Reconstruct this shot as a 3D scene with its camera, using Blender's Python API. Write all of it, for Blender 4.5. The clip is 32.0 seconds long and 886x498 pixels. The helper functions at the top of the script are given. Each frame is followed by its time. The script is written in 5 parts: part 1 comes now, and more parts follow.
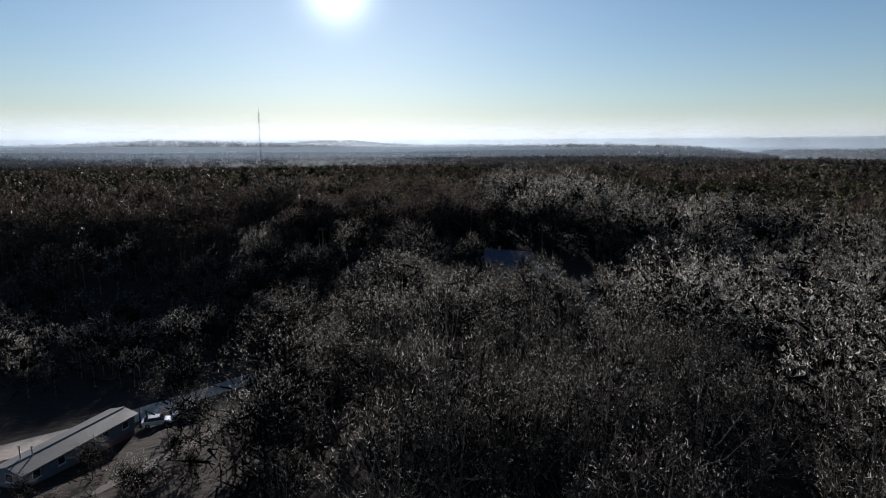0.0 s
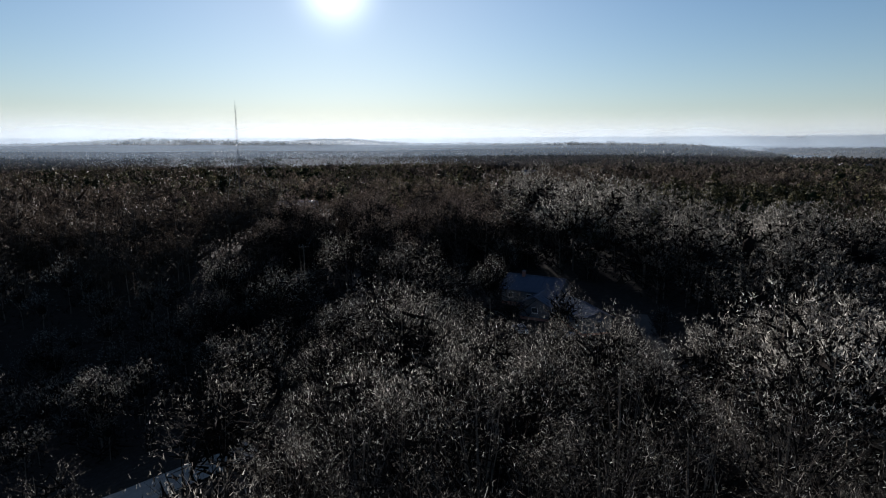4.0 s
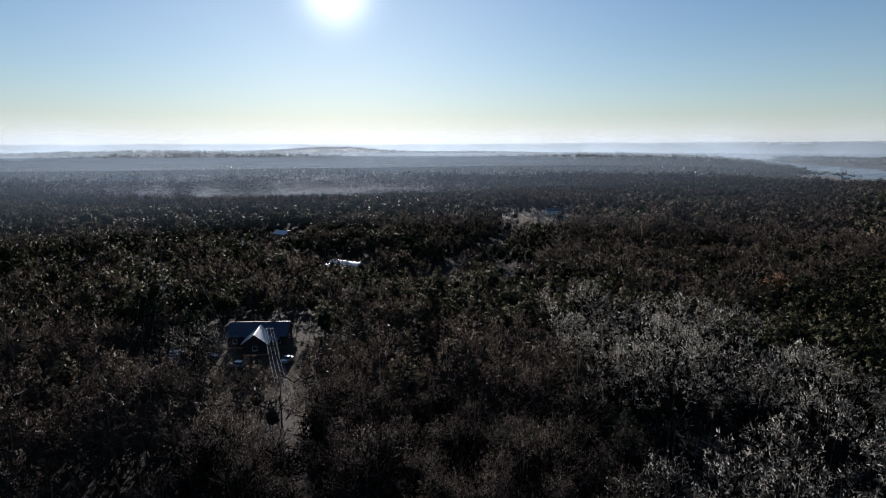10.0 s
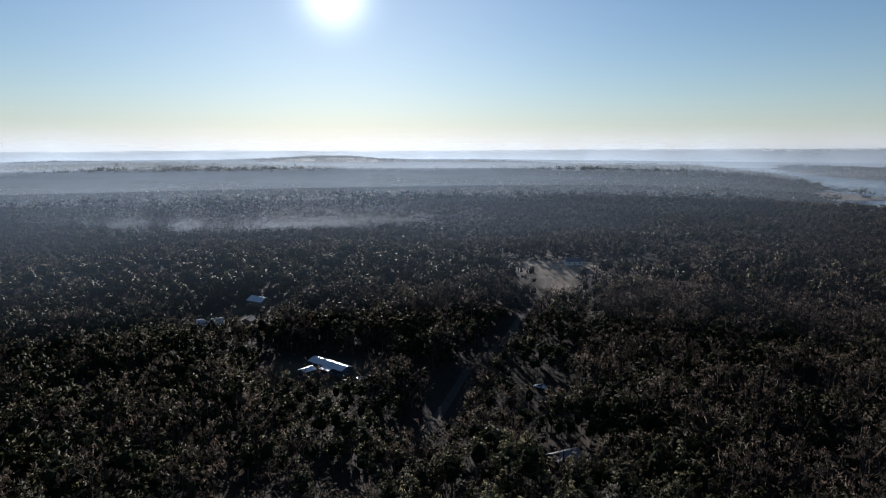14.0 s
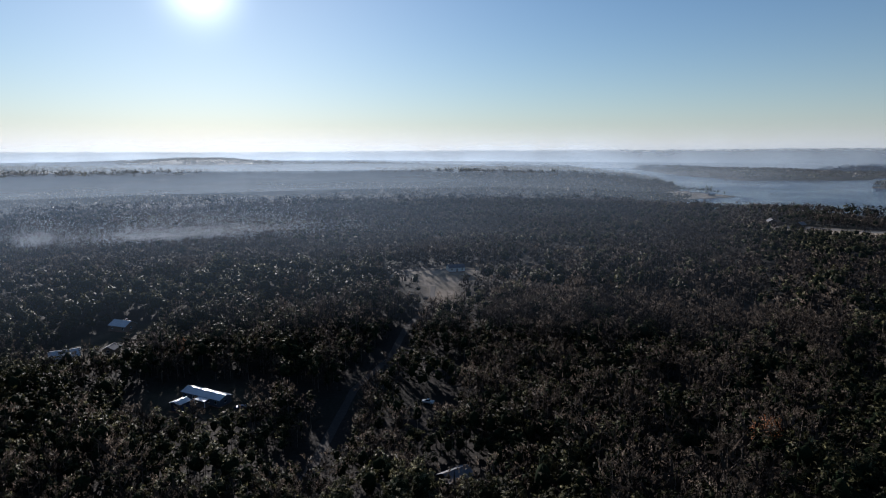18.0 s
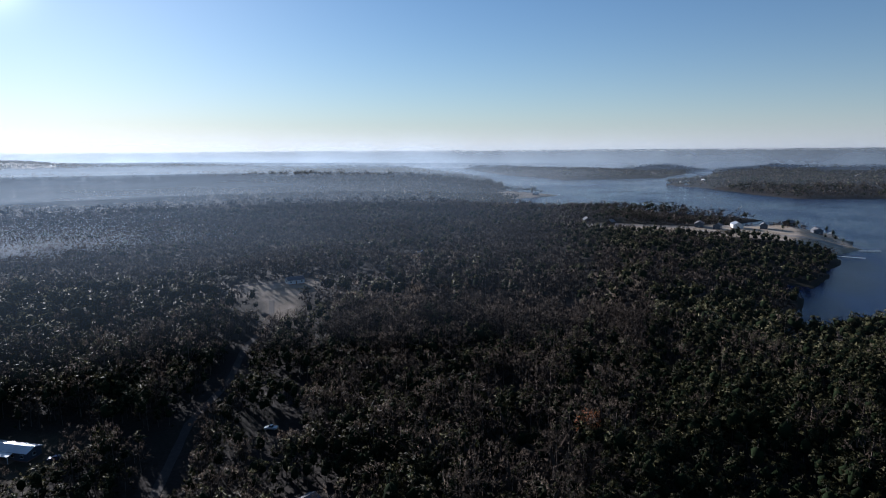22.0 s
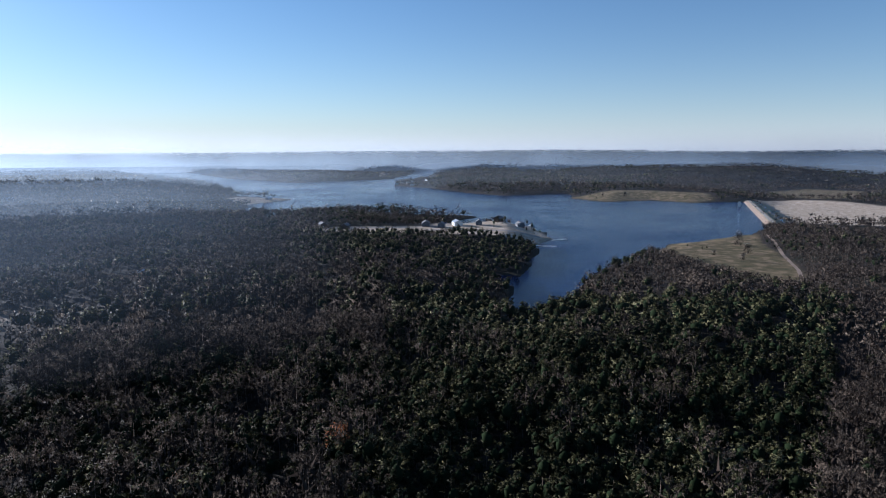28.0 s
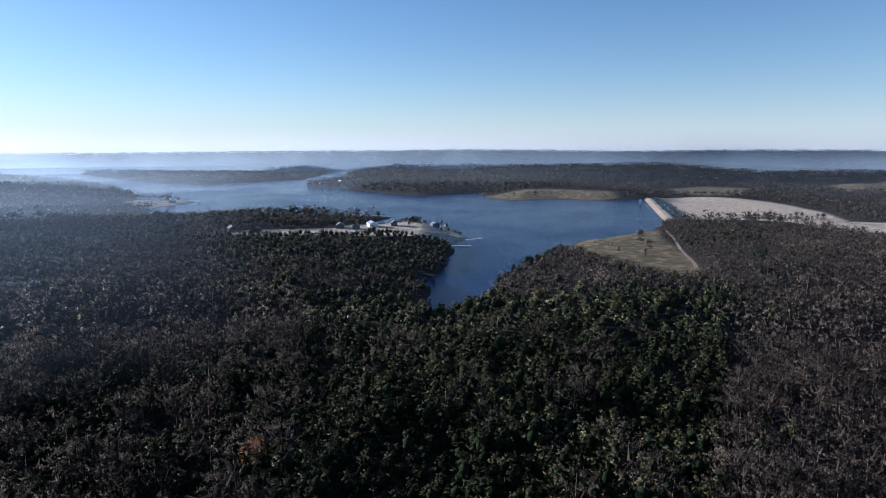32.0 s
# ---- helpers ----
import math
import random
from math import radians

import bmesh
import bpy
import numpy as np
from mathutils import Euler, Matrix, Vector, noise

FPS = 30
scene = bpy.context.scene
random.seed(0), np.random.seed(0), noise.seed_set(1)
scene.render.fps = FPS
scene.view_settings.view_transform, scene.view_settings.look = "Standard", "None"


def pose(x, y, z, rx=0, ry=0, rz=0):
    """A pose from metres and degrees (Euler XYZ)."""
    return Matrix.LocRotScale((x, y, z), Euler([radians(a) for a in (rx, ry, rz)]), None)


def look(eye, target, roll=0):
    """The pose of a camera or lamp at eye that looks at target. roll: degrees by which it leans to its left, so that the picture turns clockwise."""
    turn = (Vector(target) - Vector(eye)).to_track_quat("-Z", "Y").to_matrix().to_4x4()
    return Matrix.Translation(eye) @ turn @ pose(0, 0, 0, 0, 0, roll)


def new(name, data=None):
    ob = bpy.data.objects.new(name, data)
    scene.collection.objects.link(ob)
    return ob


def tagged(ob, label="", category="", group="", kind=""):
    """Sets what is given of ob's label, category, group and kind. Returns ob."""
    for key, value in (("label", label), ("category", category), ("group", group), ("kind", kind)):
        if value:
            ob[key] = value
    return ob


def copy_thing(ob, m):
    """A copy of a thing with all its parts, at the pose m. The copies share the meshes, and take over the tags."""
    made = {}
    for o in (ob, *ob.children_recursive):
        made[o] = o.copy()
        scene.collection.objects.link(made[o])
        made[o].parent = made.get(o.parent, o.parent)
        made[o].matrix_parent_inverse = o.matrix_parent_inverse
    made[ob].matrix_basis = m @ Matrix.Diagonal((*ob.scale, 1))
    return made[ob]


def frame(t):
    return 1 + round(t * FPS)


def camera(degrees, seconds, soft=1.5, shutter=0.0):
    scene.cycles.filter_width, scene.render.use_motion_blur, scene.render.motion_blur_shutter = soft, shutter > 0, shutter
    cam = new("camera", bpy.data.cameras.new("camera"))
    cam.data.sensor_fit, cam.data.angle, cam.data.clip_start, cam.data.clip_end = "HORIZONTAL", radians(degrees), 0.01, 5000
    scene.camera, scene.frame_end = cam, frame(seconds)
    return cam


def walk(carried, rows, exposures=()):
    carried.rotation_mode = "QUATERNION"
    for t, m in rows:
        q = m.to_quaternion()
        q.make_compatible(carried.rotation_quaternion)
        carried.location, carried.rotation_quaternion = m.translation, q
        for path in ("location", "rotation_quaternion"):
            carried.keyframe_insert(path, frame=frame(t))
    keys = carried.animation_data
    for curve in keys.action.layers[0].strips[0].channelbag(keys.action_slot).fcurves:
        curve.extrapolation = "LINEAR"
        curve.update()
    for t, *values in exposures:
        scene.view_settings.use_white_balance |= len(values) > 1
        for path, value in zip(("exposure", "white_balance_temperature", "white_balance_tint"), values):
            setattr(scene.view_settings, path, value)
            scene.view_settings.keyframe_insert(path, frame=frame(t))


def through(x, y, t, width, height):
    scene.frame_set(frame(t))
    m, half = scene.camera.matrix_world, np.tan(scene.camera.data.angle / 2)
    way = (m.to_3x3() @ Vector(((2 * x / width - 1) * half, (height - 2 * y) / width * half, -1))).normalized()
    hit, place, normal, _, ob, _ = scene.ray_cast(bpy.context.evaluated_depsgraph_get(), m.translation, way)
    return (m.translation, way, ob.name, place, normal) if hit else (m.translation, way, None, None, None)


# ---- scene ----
# ---------------------------------------------------------------- camera and walk
# seconds, eye x, y, z, degrees below the horizon, heading to the right of +y
PATH = [
    (0, -0.00, 0.00, 40.00, 9.67, -0.00),
    (0.5, -0.03, 1.11, 39.98, 9.68, 0.02),
    (1, -0.18, 2.19, 39.94, 9.68, 0.02),
    (1.5, -0.40, 3.49, 39.94, 9.71, 0.07),
    (2, -0.77, 7.76, 39.87, 9.75, 0.09),
    (2.5, -1.10, 13.06, 39.91, 9.77, 0.10),
    (3, -1.25, 18.83, 39.91, 9.80, 0.06),
    (3.5, -1.38, 25.69, 39.79, 9.81, 0.09),
    (5.5, -6.86, 59.66, 42.12, 9.82, 0.15),
    (6, -7.10, 66.36, 43.69, 9.81, 0.10),
    (6.5, -7.53, 72.51, 45.57, 9.79, 0.06),
    (7, -8.00, 78.71, 47.66, 9.79, 0.09),
    (7.5, -8.62, 84.84, 49.93, 9.78, 0.09),
    (8, -9.03, 90.87, 52.22, 9.72, 0.06),
    (8.5, -9.50, 97.07, 54.88, 9.71, 0.05),
    (9, -10.05, 102.76, 57.67, 9.66, 0.03),
    (9.5, -10.28, 108.97, 60.64, 9.62, 0.08),
    (10, -10.50, 116.44, 63.82, 9.56, 0.12),
    (10.5, -10.96, 124.68, 66.95, 9.52, 0.16),
    (11, -11.72, 133.61, 70.25, 9.52, 0.19),
    (11.5, -12.67, 142.51, 73.36, 9.48, 0.14),
    (12, -13.27, 151.09, 76.82, 9.45, 0.06),
    (12.5, -13.52, 159.44, 80.29, 9.38, -0.03),
    (13, -13.84, 168.30, 83.76, 9.35, -0.14),
    (13.5, -14.08, 177.02, 86.80, 9.29, -0.27),
    (15.5, -14.33, 186.98, 91.34, 9.31, 5.15),
    (16, -14.18, 186.60, 92.06, 9.29, 6.58),
    (16.5, -14.09, 185.87, 92.75, 9.29, 7.87),
    (17, -14.03, 185.62, 93.27, 9.29, 8.86),
    (17.5, -14.14, 185.81, 93.72, 9.27, 9.93),
    (18, -14.24, 186.10, 94.07, 9.26, 11.29),
    (18.5, -14.10, 186.14, 94.80, 9.26, 12.74),
    (19, -14.14, 185.92, 95.64, 9.27, 14.37),
    (19.5, -14.20, 185.75, 96.34, 9.27, 16.28),
    (20, -14.23, 185.52, 97.07, 9.27, 18.42),
    (20.5, -14.14, 185.35, 97.89, 9.28, 20.53),
    (21, -14.15, 185.48, 98.67, 9.27, 22.50),
    (21.5, -14.13, 185.36, 99.49, 9.25, 24.30),
    (22, -14.03, 185.29, 100.20, 9.26, 26.20),
    (22.5, -13.95, 185.19, 100.86, 9.24, 28.09),
    (23, -13.99, 184.96, 101.42, 9.23, 30.06),
    (23.5, -13.93, 184.90, 101.93, 9.22, 31.99),
    (24, -14.02, 184.95, 102.42, 9.20, 33.99),
    (24.5, -14.09, 185.09, 102.90, 9.19, 36.05),
    (25, -14.06, 185.04, 103.25, 9.18, 38.11),
    (25.5, -14.05, 185.19, 103.73, 9.18, 40.24),
    (26, -13.97, 185.30, 104.24, 9.18, 42.45),
    (26.5, -13.72, 185.33, 104.35, 9.17, 44.59),
    (28.5, -12.99, 186.09, 105.40, 9.13, 52.29),
    (29, -13.22, 185.96, 105.85, 9.14, 54.06),
    (29.5, -13.31, 185.85, 106.26, 9.17, 55.64),
    (30, -13.29, 185.95, 106.61, 9.18, 56.76),
    (30.5, -13.26, 186.09, 106.86, 9.19, 57.49),
    (31, -13.20, 186.24, 106.91, 9.19, 57.93),
    (31.5, -13.01, 186.40, 106.86, 9.19, 58.23),
    (32, -12.86, 186.62, 106.68, 9.18, 58.39),
]
cam = camera(71.3, 32.0, soft=1.1, shutter=0.0)
walk(cam, [(t, pose(x, y, z, 90 - down, 0, -turn)) for t, x, y, z, down, turn in PATH],
     exposures=((0, 0.7, 5900, 13), (15, 0.68, 5850, 13), (19, 0.7, 5650, 13), (23, 0.86, 5350, 14), (26, 1.06, 5250, 14), (32, 1.32, 5150, 14)))

# ---------------------------------------------------------------- world, sun, exposure
SUN_AZ, SUN_EL = radians(-9.2), radians(13.0)
SUN_DIR = Vector((math.sin(SUN_AZ) * math.cos(SUN_EL), math.cos(SUN_AZ) * math.cos(SUN_EL), math.sin(SUN_EL)))


world = bpy.data.worlds.new("sky")
scene.world = world
world.use_nodes = True
wn, wl = world.node_tree.nodes, world.node_tree.links
wn.clear()
sky = wn.new("ShaderNodeTexSky")
sky.sky_type, sky.sun_disc = "NISHITA", False
sky.sun_elevation, sky.sun_rotation = SUN_EL, SUN_AZ
sky.altitude, sky.air_density, sky.dust_density, sky.ozone_density = 120, 1.0, 0.05, 2.4
w_sky = wn.new("ShaderNodeBackground")
w_sky.inputs["Strength"].default_value = 0.05
wl.new(sky.outputs[0], w_sky.inputs["Color"])
# the glare of the low sun in the thin mist round it
w_co = wn.new("ShaderNodeTexCoord")
w_nrm = wn.new("ShaderNodeVectorMath"); w_nrm.operation = "NORMALIZE"
wl.new(w_co.outputs["Generated"], w_nrm.inputs[0])
w_dot = wn.new("ShaderNodeVectorMath"); w_dot.operation = "DOT_PRODUCT"
w_dot.inputs[1].default_value = SUN_DIR
wl.new(w_nrm.outputs[0], w_dot.inputs[0])


def w_power(exponent, gain):
    a = wn.new("ShaderNodeMath"); a.operation = "MAXIMUM"; a.inputs[1].default_value = 0.0
    wl.new(w_dot.outputs["Value"], a.inputs[0])
    p = wn.new("ShaderNodeMath"); p.operation = "POWER"; p.inputs[1].default_value = exponent
    wl.new(a.outputs[0], p.inputs[0])
    m = wn.new("ShaderNodeMath"); m.operation = "MULTIPLY"; m.inputs[1].default_value = gain
    wl.new(p.outputs[0], m.inputs[0])
    return m


core, halo = w_power(1100, 0.62), w_power(14, 0.115)
w_sum = wn.new("ShaderNodeMath"); w_sum.operation = "ADD"
wl.new(core.outputs[0], w_sum.inputs[0]); wl.new(halo.outputs[0], w_sum.inputs[1])
w_glow = wn.new("ShaderNodeBackground")
w_glow.inputs["Color"].default_value = (1.0, 0.97, 0.92, 1)
wl.new(w_sum.outputs[0], w_glow.inputs["Strength"])
# pale haze just above the horizon
w_sep = wn.new("ShaderNodeSeparateXYZ"); wl.new(w_nrm.outputs[0], w_sep.inputs[0])
w_abs = wn.new("ShaderNodeMath"); w_abs.operation = "ABSOLUTE"; wl.new(w_sep.outputs["Z"], w_abs.inputs[0])
w_div = wn.new("ShaderNodeMath"); w_div.operation = "DIVIDE"; w_div.inputs[1].default_value = -0.06
wl.new(w_abs.outputs[0], w_div.inputs[0])
w_exp = wn.new("ShaderNodeMath"); w_exp.operation = "EXPONENT"; wl.new(w_div.outputs[0], w_exp.inputs[0])
w_band = wn.new("ShaderNodeMath"); w_band.operation = "MULTIPLY"; w_band.inputs[1].default_value = 0.65
wl.new(w_exp.outputs[0], w_band.inputs[0])
w_haze = wn.new("ShaderNodeBackground")
w_haze.inputs["Color"].default_value, w_haze.inputs["Strength"].default_value = (0.74, 0.77, 0.83, 1), 0.42
w_mix = wn.new("ShaderNodeMixShader")
wl.new(w_band.outputs[0], w_mix.inputs[0]); wl.new(w_sky.outputs[0], w_mix.inputs[1]); wl.new(w_haze.outputs[0], w_mix.inputs[2])
w_add = wn.new("ShaderNodeAddShader")
wl.new(w_mix.outputs[0], w_add.inputs[0]); wl.new(w_glow.outputs[0], w_add.inputs[1])
w_out = wn.new("ShaderNodeOutputWorld")
wl.new(w_add.outputs[0], w_out.inputs["Surface"])

sun_data = bpy.data.lights.new("sun", "SUN")
sun_data.energy, sun_data.angle, sun_data.color = 5.0, radians(0.6), (1.0, 0.9, 0.78)
sun_lamp = new("sun", sun_data)
sun_lamp.matrix_world = look(SUN_DIR * 200, (0, 0, 0))

# ---------------------------------------------------------------- materials


def material(name, rough=0.8, metal=0.0, spec=0.3):
    m = bpy.data.materials.new(name)
    m.use_nodes = True
    n, l = m.node_tree.nodes, m.node_tree.links
    b = n["Principled BSDF"]
    b.inputs["Roughness"].default_value = rough
    b.inputs["Metallic"].default_value = metal
    b.inputs["Specular IOR Level"].default_value = spec
    return m, n, l, b


def noise_node(n, l, scale, detail=4.0, vec=None):
    t = n.new("ShaderNodeTexNoise")
    t.inputs["Scale"].default_value, t.inputs["Detail"].default_value = scale, detail
    if vec is not None:
        l.new(vec, t.inputs["Vector"])
    return t


def ramp(n, l, fac, stops):
    r = n.new("ShaderNodeValToRGB")
    while len(r.color_ramp.elements) < len(stops):
        r.color_ramp.elements.new(0.5)
    for e, (p, c) in zip(r.color_ramp.elements, stops):
        e.position, e.color = p, (*c, 1)
    l.new(fac, r.inputs[0])
    return r


def mix_col(n, l, fac, a, b, kind="MIX"):
    m = n.new("ShaderNodeMix")
    m.data_type, m.blend_type = "RGBA", kind
    for value, sock in ((fac, m.inputs[0]), (a, m.inputs[6]), (b, m.inputs[7])):
        if isinstance(value, (int, float)):
            sock.default_value = value
        elif isinstance(value, tuple):
            sock.default_value = (*value, 1)
        else:
            l.new(value, sock)
    return m.outputs[2]


def geo_pos(n):
    return n.new("ShaderNodeNewGeometry").outputs["Position"]


def plain(name, stops, rough=0.8, metal=0.0, scale=3.0, bump=0.0, spec=0.3):
    """A worn surface whose colour wanders between the stops, at two scales."""
    m, n, l, b = material(name, rough, metal, spec)
    co = geo_pos(n)
    t1, t2 = noise_node(n, l, scale, 5, co), noise_node(n, l, scale * 0.13, 3, co)
    add = n.new("ShaderNodeMath"); add.operation = "MULTIPLY_ADD"
    add.inputs[1].default_value = 0.5
    l.new(t1.outputs[0], add.inputs[0])
    half = n.new("ShaderNodeMath"); half.operation = "MULTIPLY"; half.inputs[1].default_value = 0.5
    l.new(t2.outputs[0], half.inputs[0]); l.new(half.outputs[0], add.inputs[2])
    r = ramp(n, l, add.outputs[0], stops)
    l.new(r.outputs[0], b.inputs["Base Color"])
    if bump:
        bp = n.new("ShaderNodeBump"); bp.inputs["Distance"].default_value = bump
        l.new(t1.outputs[0], bp.inputs["Height"]); l.new(bp.outputs[0], b.inputs["Normal"])
    return m


def foliage(name, stops, rough, clear, spec=0.4, per_object=False, grain=0.3):
    """Twigs, leaves or needles: a tint for each tree, a finer one for each sprig, some light passing through."""
    m, n, l, b = material(name, rough, 0, spec)
    g = n.new("ShaderNodeNewGeometry")
    if per_object:
        who = n.new("ShaderNodeObjectInfo").outputs["Random"]
    else:
        at = n.new("ShaderNodeAttribute"); at.attribute_name = "tint"
        who = at.outputs["Fac"]
    isl = g.outputs["Random Per Island"]
    mx = n.new("ShaderNodeMath"); mx.operation = "MULTIPLY_ADD"
    mx.inputs[1].default_value = grain
    l.new(isl, mx.inputs[0])
    sc = n.new("ShaderNodeMath"); sc.operation = "MULTIPLY"; sc.inputs[1].default_value = 1 - grain
    l.new(who, sc.inputs[0]); l.new(sc.outputs[0], mx.inputs[2])
    r = ramp(n, l, mx.outputs[0], stops)
    l.new(r.outputs[0], b.inputs["Base Color"])
    if clear:
        tr = n.new("ShaderNodeBsdfTranslucent")
        l.new(r.outputs[0], tr.inputs["Color"])
        mixer = n.new("ShaderNodeMixShader"); mixer.inputs[0].default_value = clear
        l.new(b.outputs[0], mixer.inputs[1]); l.new(tr.outputs[0], mixer.inputs[2])
        l.new(mixer.outputs[0], n["Material Output"].inputs["Surface"])
    return m


TWIG = ((0.0, (0.01, 0.0085, 0.0075)), (0.4, (0.02, 0.017, 0.0145)), (0.75, (0.04, 0.034, 0.029)), (1.0, (0.07, 0.06, 0.05)))
# the palest stops stand for sunlit sprays, sparkle put into the needle colour
NEEDLE = ((0.0, (0.008, 0.0085, 0.004)), (0.4, (0.022, 0.0215, 0.009)), (0.64, (0.06, 0.057, 0.025)), (0.84, (0.14, 0.13, 0.068)), (1.0, (0.26, 0.24, 0.15)))
# few very pale stops: sun glints on the twig tips, put into the colour
GLINT = ((0.0, (0.03, 0.0285, 0.0255)), (0.45, (0.1, 0.096, 0.086)), (0.7, (0.28, 0.269, 0.24)), (1.0, (0.68, 0.655, 0.595)))
GLINT_NEAR = ((0.0, (0.022, 0.021, 0.019)), (0.45, (0.075, 0.072, 0.0645)), (0.72, (0.27, 0.26, 0.232)), (1.0, (0.72, 0.695, 0.63)))
LEAF_BROWN = ((0.0, (0.02, 0.0155, 0.0128)), (0.45, (0.06, 0.047, 0.039)), (0.75, (0.15, 0.12, 0.1)), (1.0, (0.38, 0.32, 0.27)))
TWIG_DARK = ((0.0, (0.007, 0.006, 0.0055)), (0.5, (0.016, 0.014, 0.0125)), (1.0, (0.055, 0.047, 0.041)))
M_BARK = plain("bark", ((0.25, (0.04, 0.032, 0.025)), (0.55, (0.12, 0.096, 0.073)), (0.85, (0.25, 0.205, 0.155))), 0.8, scale=5, bump=0.02)
M_TWIG = foliage("twigs", TWIG, 0.5, 0.35, 0.12)
M_TWIG_NEAR = foliage("bare_twigs", TWIG_DARK, 0.7, 0.1, 0.05, True)
M_GLINT_NEAR = foliage("twig_glints", GLINT_NEAR, 0.65, 0.65, 0.04, True, 0.78)
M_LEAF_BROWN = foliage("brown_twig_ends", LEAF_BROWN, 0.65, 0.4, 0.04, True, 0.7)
M_GLINT = foliage("pale_twig_glints", GLINT, 0.65, 0.65, 0.04, False, 0.6)
M_LEAF_FAR = foliage("dull_twig_ends", ((0.0, (0.03, 0.024, 0.019)), (0.4, (0.066, 0.053, 0.042)), (0.7, (0.12, 0.094, 0.072)), (1.0, (0.23, 0.178, 0.132))), 0.7, 0.22, 0.03, False, 0.35)
M_PINE = foliage("needles", NEEDLE, 0.65, 0.06, 0.04, False, 0.45)
M_PINE_NEAR = foliage("pine_needles", NEEDLE, 0.65, 0.06, 0.04, True, 0.5)

# dark fills for the crowns: their inner shade put into the colour
M_CROWN_SHADE = plain("crown_shade", ((0.3, (0.006, 0.005, 0.004)), (0.7, (0.018, 0.014, 0.012))), 1.0, 0, 2.0, 0, 0.02)
M_FAR_SHADE = plain("far_crown_shade", ((0.3, (0.024, 0.018, 0.014)), (0.7, (0.055, 0.042, 0.032))), 1.0, 0, 0.6, 0, 0.02)
M_PINE_SHADE = plain("pine_crown_shade", ((0.3, (0.007, 0.011, 0.005)), (0.7, (0.018, 0.026, 0.012))), 1.0, 0, 2.0, 0, 0.02)


def ground_material():
    m, n, l, b = material("forest_floor", 0.95, 0, 0.1)
    co = geo_pos(n)
    fine, mid, big = noise_node(n, l, 0.9, 6, co), noise_node(n, l, 0.09, 4, co), noise_node(n, l, 0.012, 4, co)
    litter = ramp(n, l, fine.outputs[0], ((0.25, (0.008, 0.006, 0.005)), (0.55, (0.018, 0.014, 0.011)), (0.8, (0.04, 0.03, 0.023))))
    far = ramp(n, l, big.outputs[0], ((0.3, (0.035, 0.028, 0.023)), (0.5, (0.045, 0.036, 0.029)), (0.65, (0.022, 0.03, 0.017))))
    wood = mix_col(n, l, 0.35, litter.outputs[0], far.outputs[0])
    straw = ramp(n, l, mid.outputs[0], ((0.3, (0.085, 0.078, 0.034)), (0.48, (0.15, 0.118, 0.06)), (0.68, (0.3, 0.215, 0.13))))
    straw2 = mix_col(n, l, 0.3, straw.outputs[0], litter.outputs[0])
    pale = ramp(n, l, mid.outputs[0], ((0.3, (0.28, 0.22, 0.15)), (0.55, (0.42, 0.335, 0.25)), (0.7, (0.52, 0.43, 0.34))))
    a1 = n.new("ShaderNodeAttribute"); a1.attribute_name = "grass"
    a2 = n.new("ShaderNodeAttribute"); a2.attribute_name = "bare"
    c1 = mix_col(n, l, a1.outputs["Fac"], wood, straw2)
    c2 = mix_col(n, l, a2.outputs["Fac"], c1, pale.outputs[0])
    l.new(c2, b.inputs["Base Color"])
    bp = n.new("ShaderNodeBump"); bp.inputs["Distance"].default_value = 0.25
    l.new(fine.outputs[0], bp.inputs["Height"]); l.new(bp.outputs[0], b.inputs["Normal"])
    return m


def water_material():
    m, n, l, b = material("lake_water", 0.06, 0, 0.25)
    b.inputs["IOR"].default_value = 1.14
    b.inputs["Base Color"].default_value = (0.002, 0.014, 0.058, 1)
    co = geo_pos(n)
    t = noise_node(n, l, 2.0, 2, co)
    gust = noise_node(n, l, 0.006, 4, co)
    rr = ramp(n, l, gust.outputs[0], ((0.35, (0.08, 0.08, 0.08)), (0.65, (0.24, 0.24, 0.24))))
    l.new(rr.outputs[0], b.inputs["Roughness"])
    bp = n.new("ShaderNodeBump"); bp.inputs["Strength"].default_value = 1.0; bp.inputs["Distance"].default_value = 0.08
    l.new(t.outputs[0], bp.inputs["Height"]); l.new(bp.outputs[0], b.inputs["Normal"])
    return m


def mist_material(name, tone):
    """Droplets of mist, scattering the light that falls on them or through them."""
    m = bpy.data.materials.new(name)
    m.use_nodes = True
    n, l = m.node_tree.nodes, m.node_tree.links
    n.clear()
    tl, df = n.new("ShaderNodeBsdfTranslucent"), n.new("ShaderNodeBsdfDiffuse")
    for s in (tl, df):
        s.inputs["Color"].default_value = (*tone, 1)
    both = n.new("ShaderNodeMixShader"); both.inputs[0].default_value = 0.4
    l.new(tl.outputs[0], both.inputs[1]); l.new(df.outputs[0], both.inputs[2])
    out = n.new("ShaderNodeOutputMaterial"); l.new(both.outputs[0], out.inputs["Surface"])
    return m


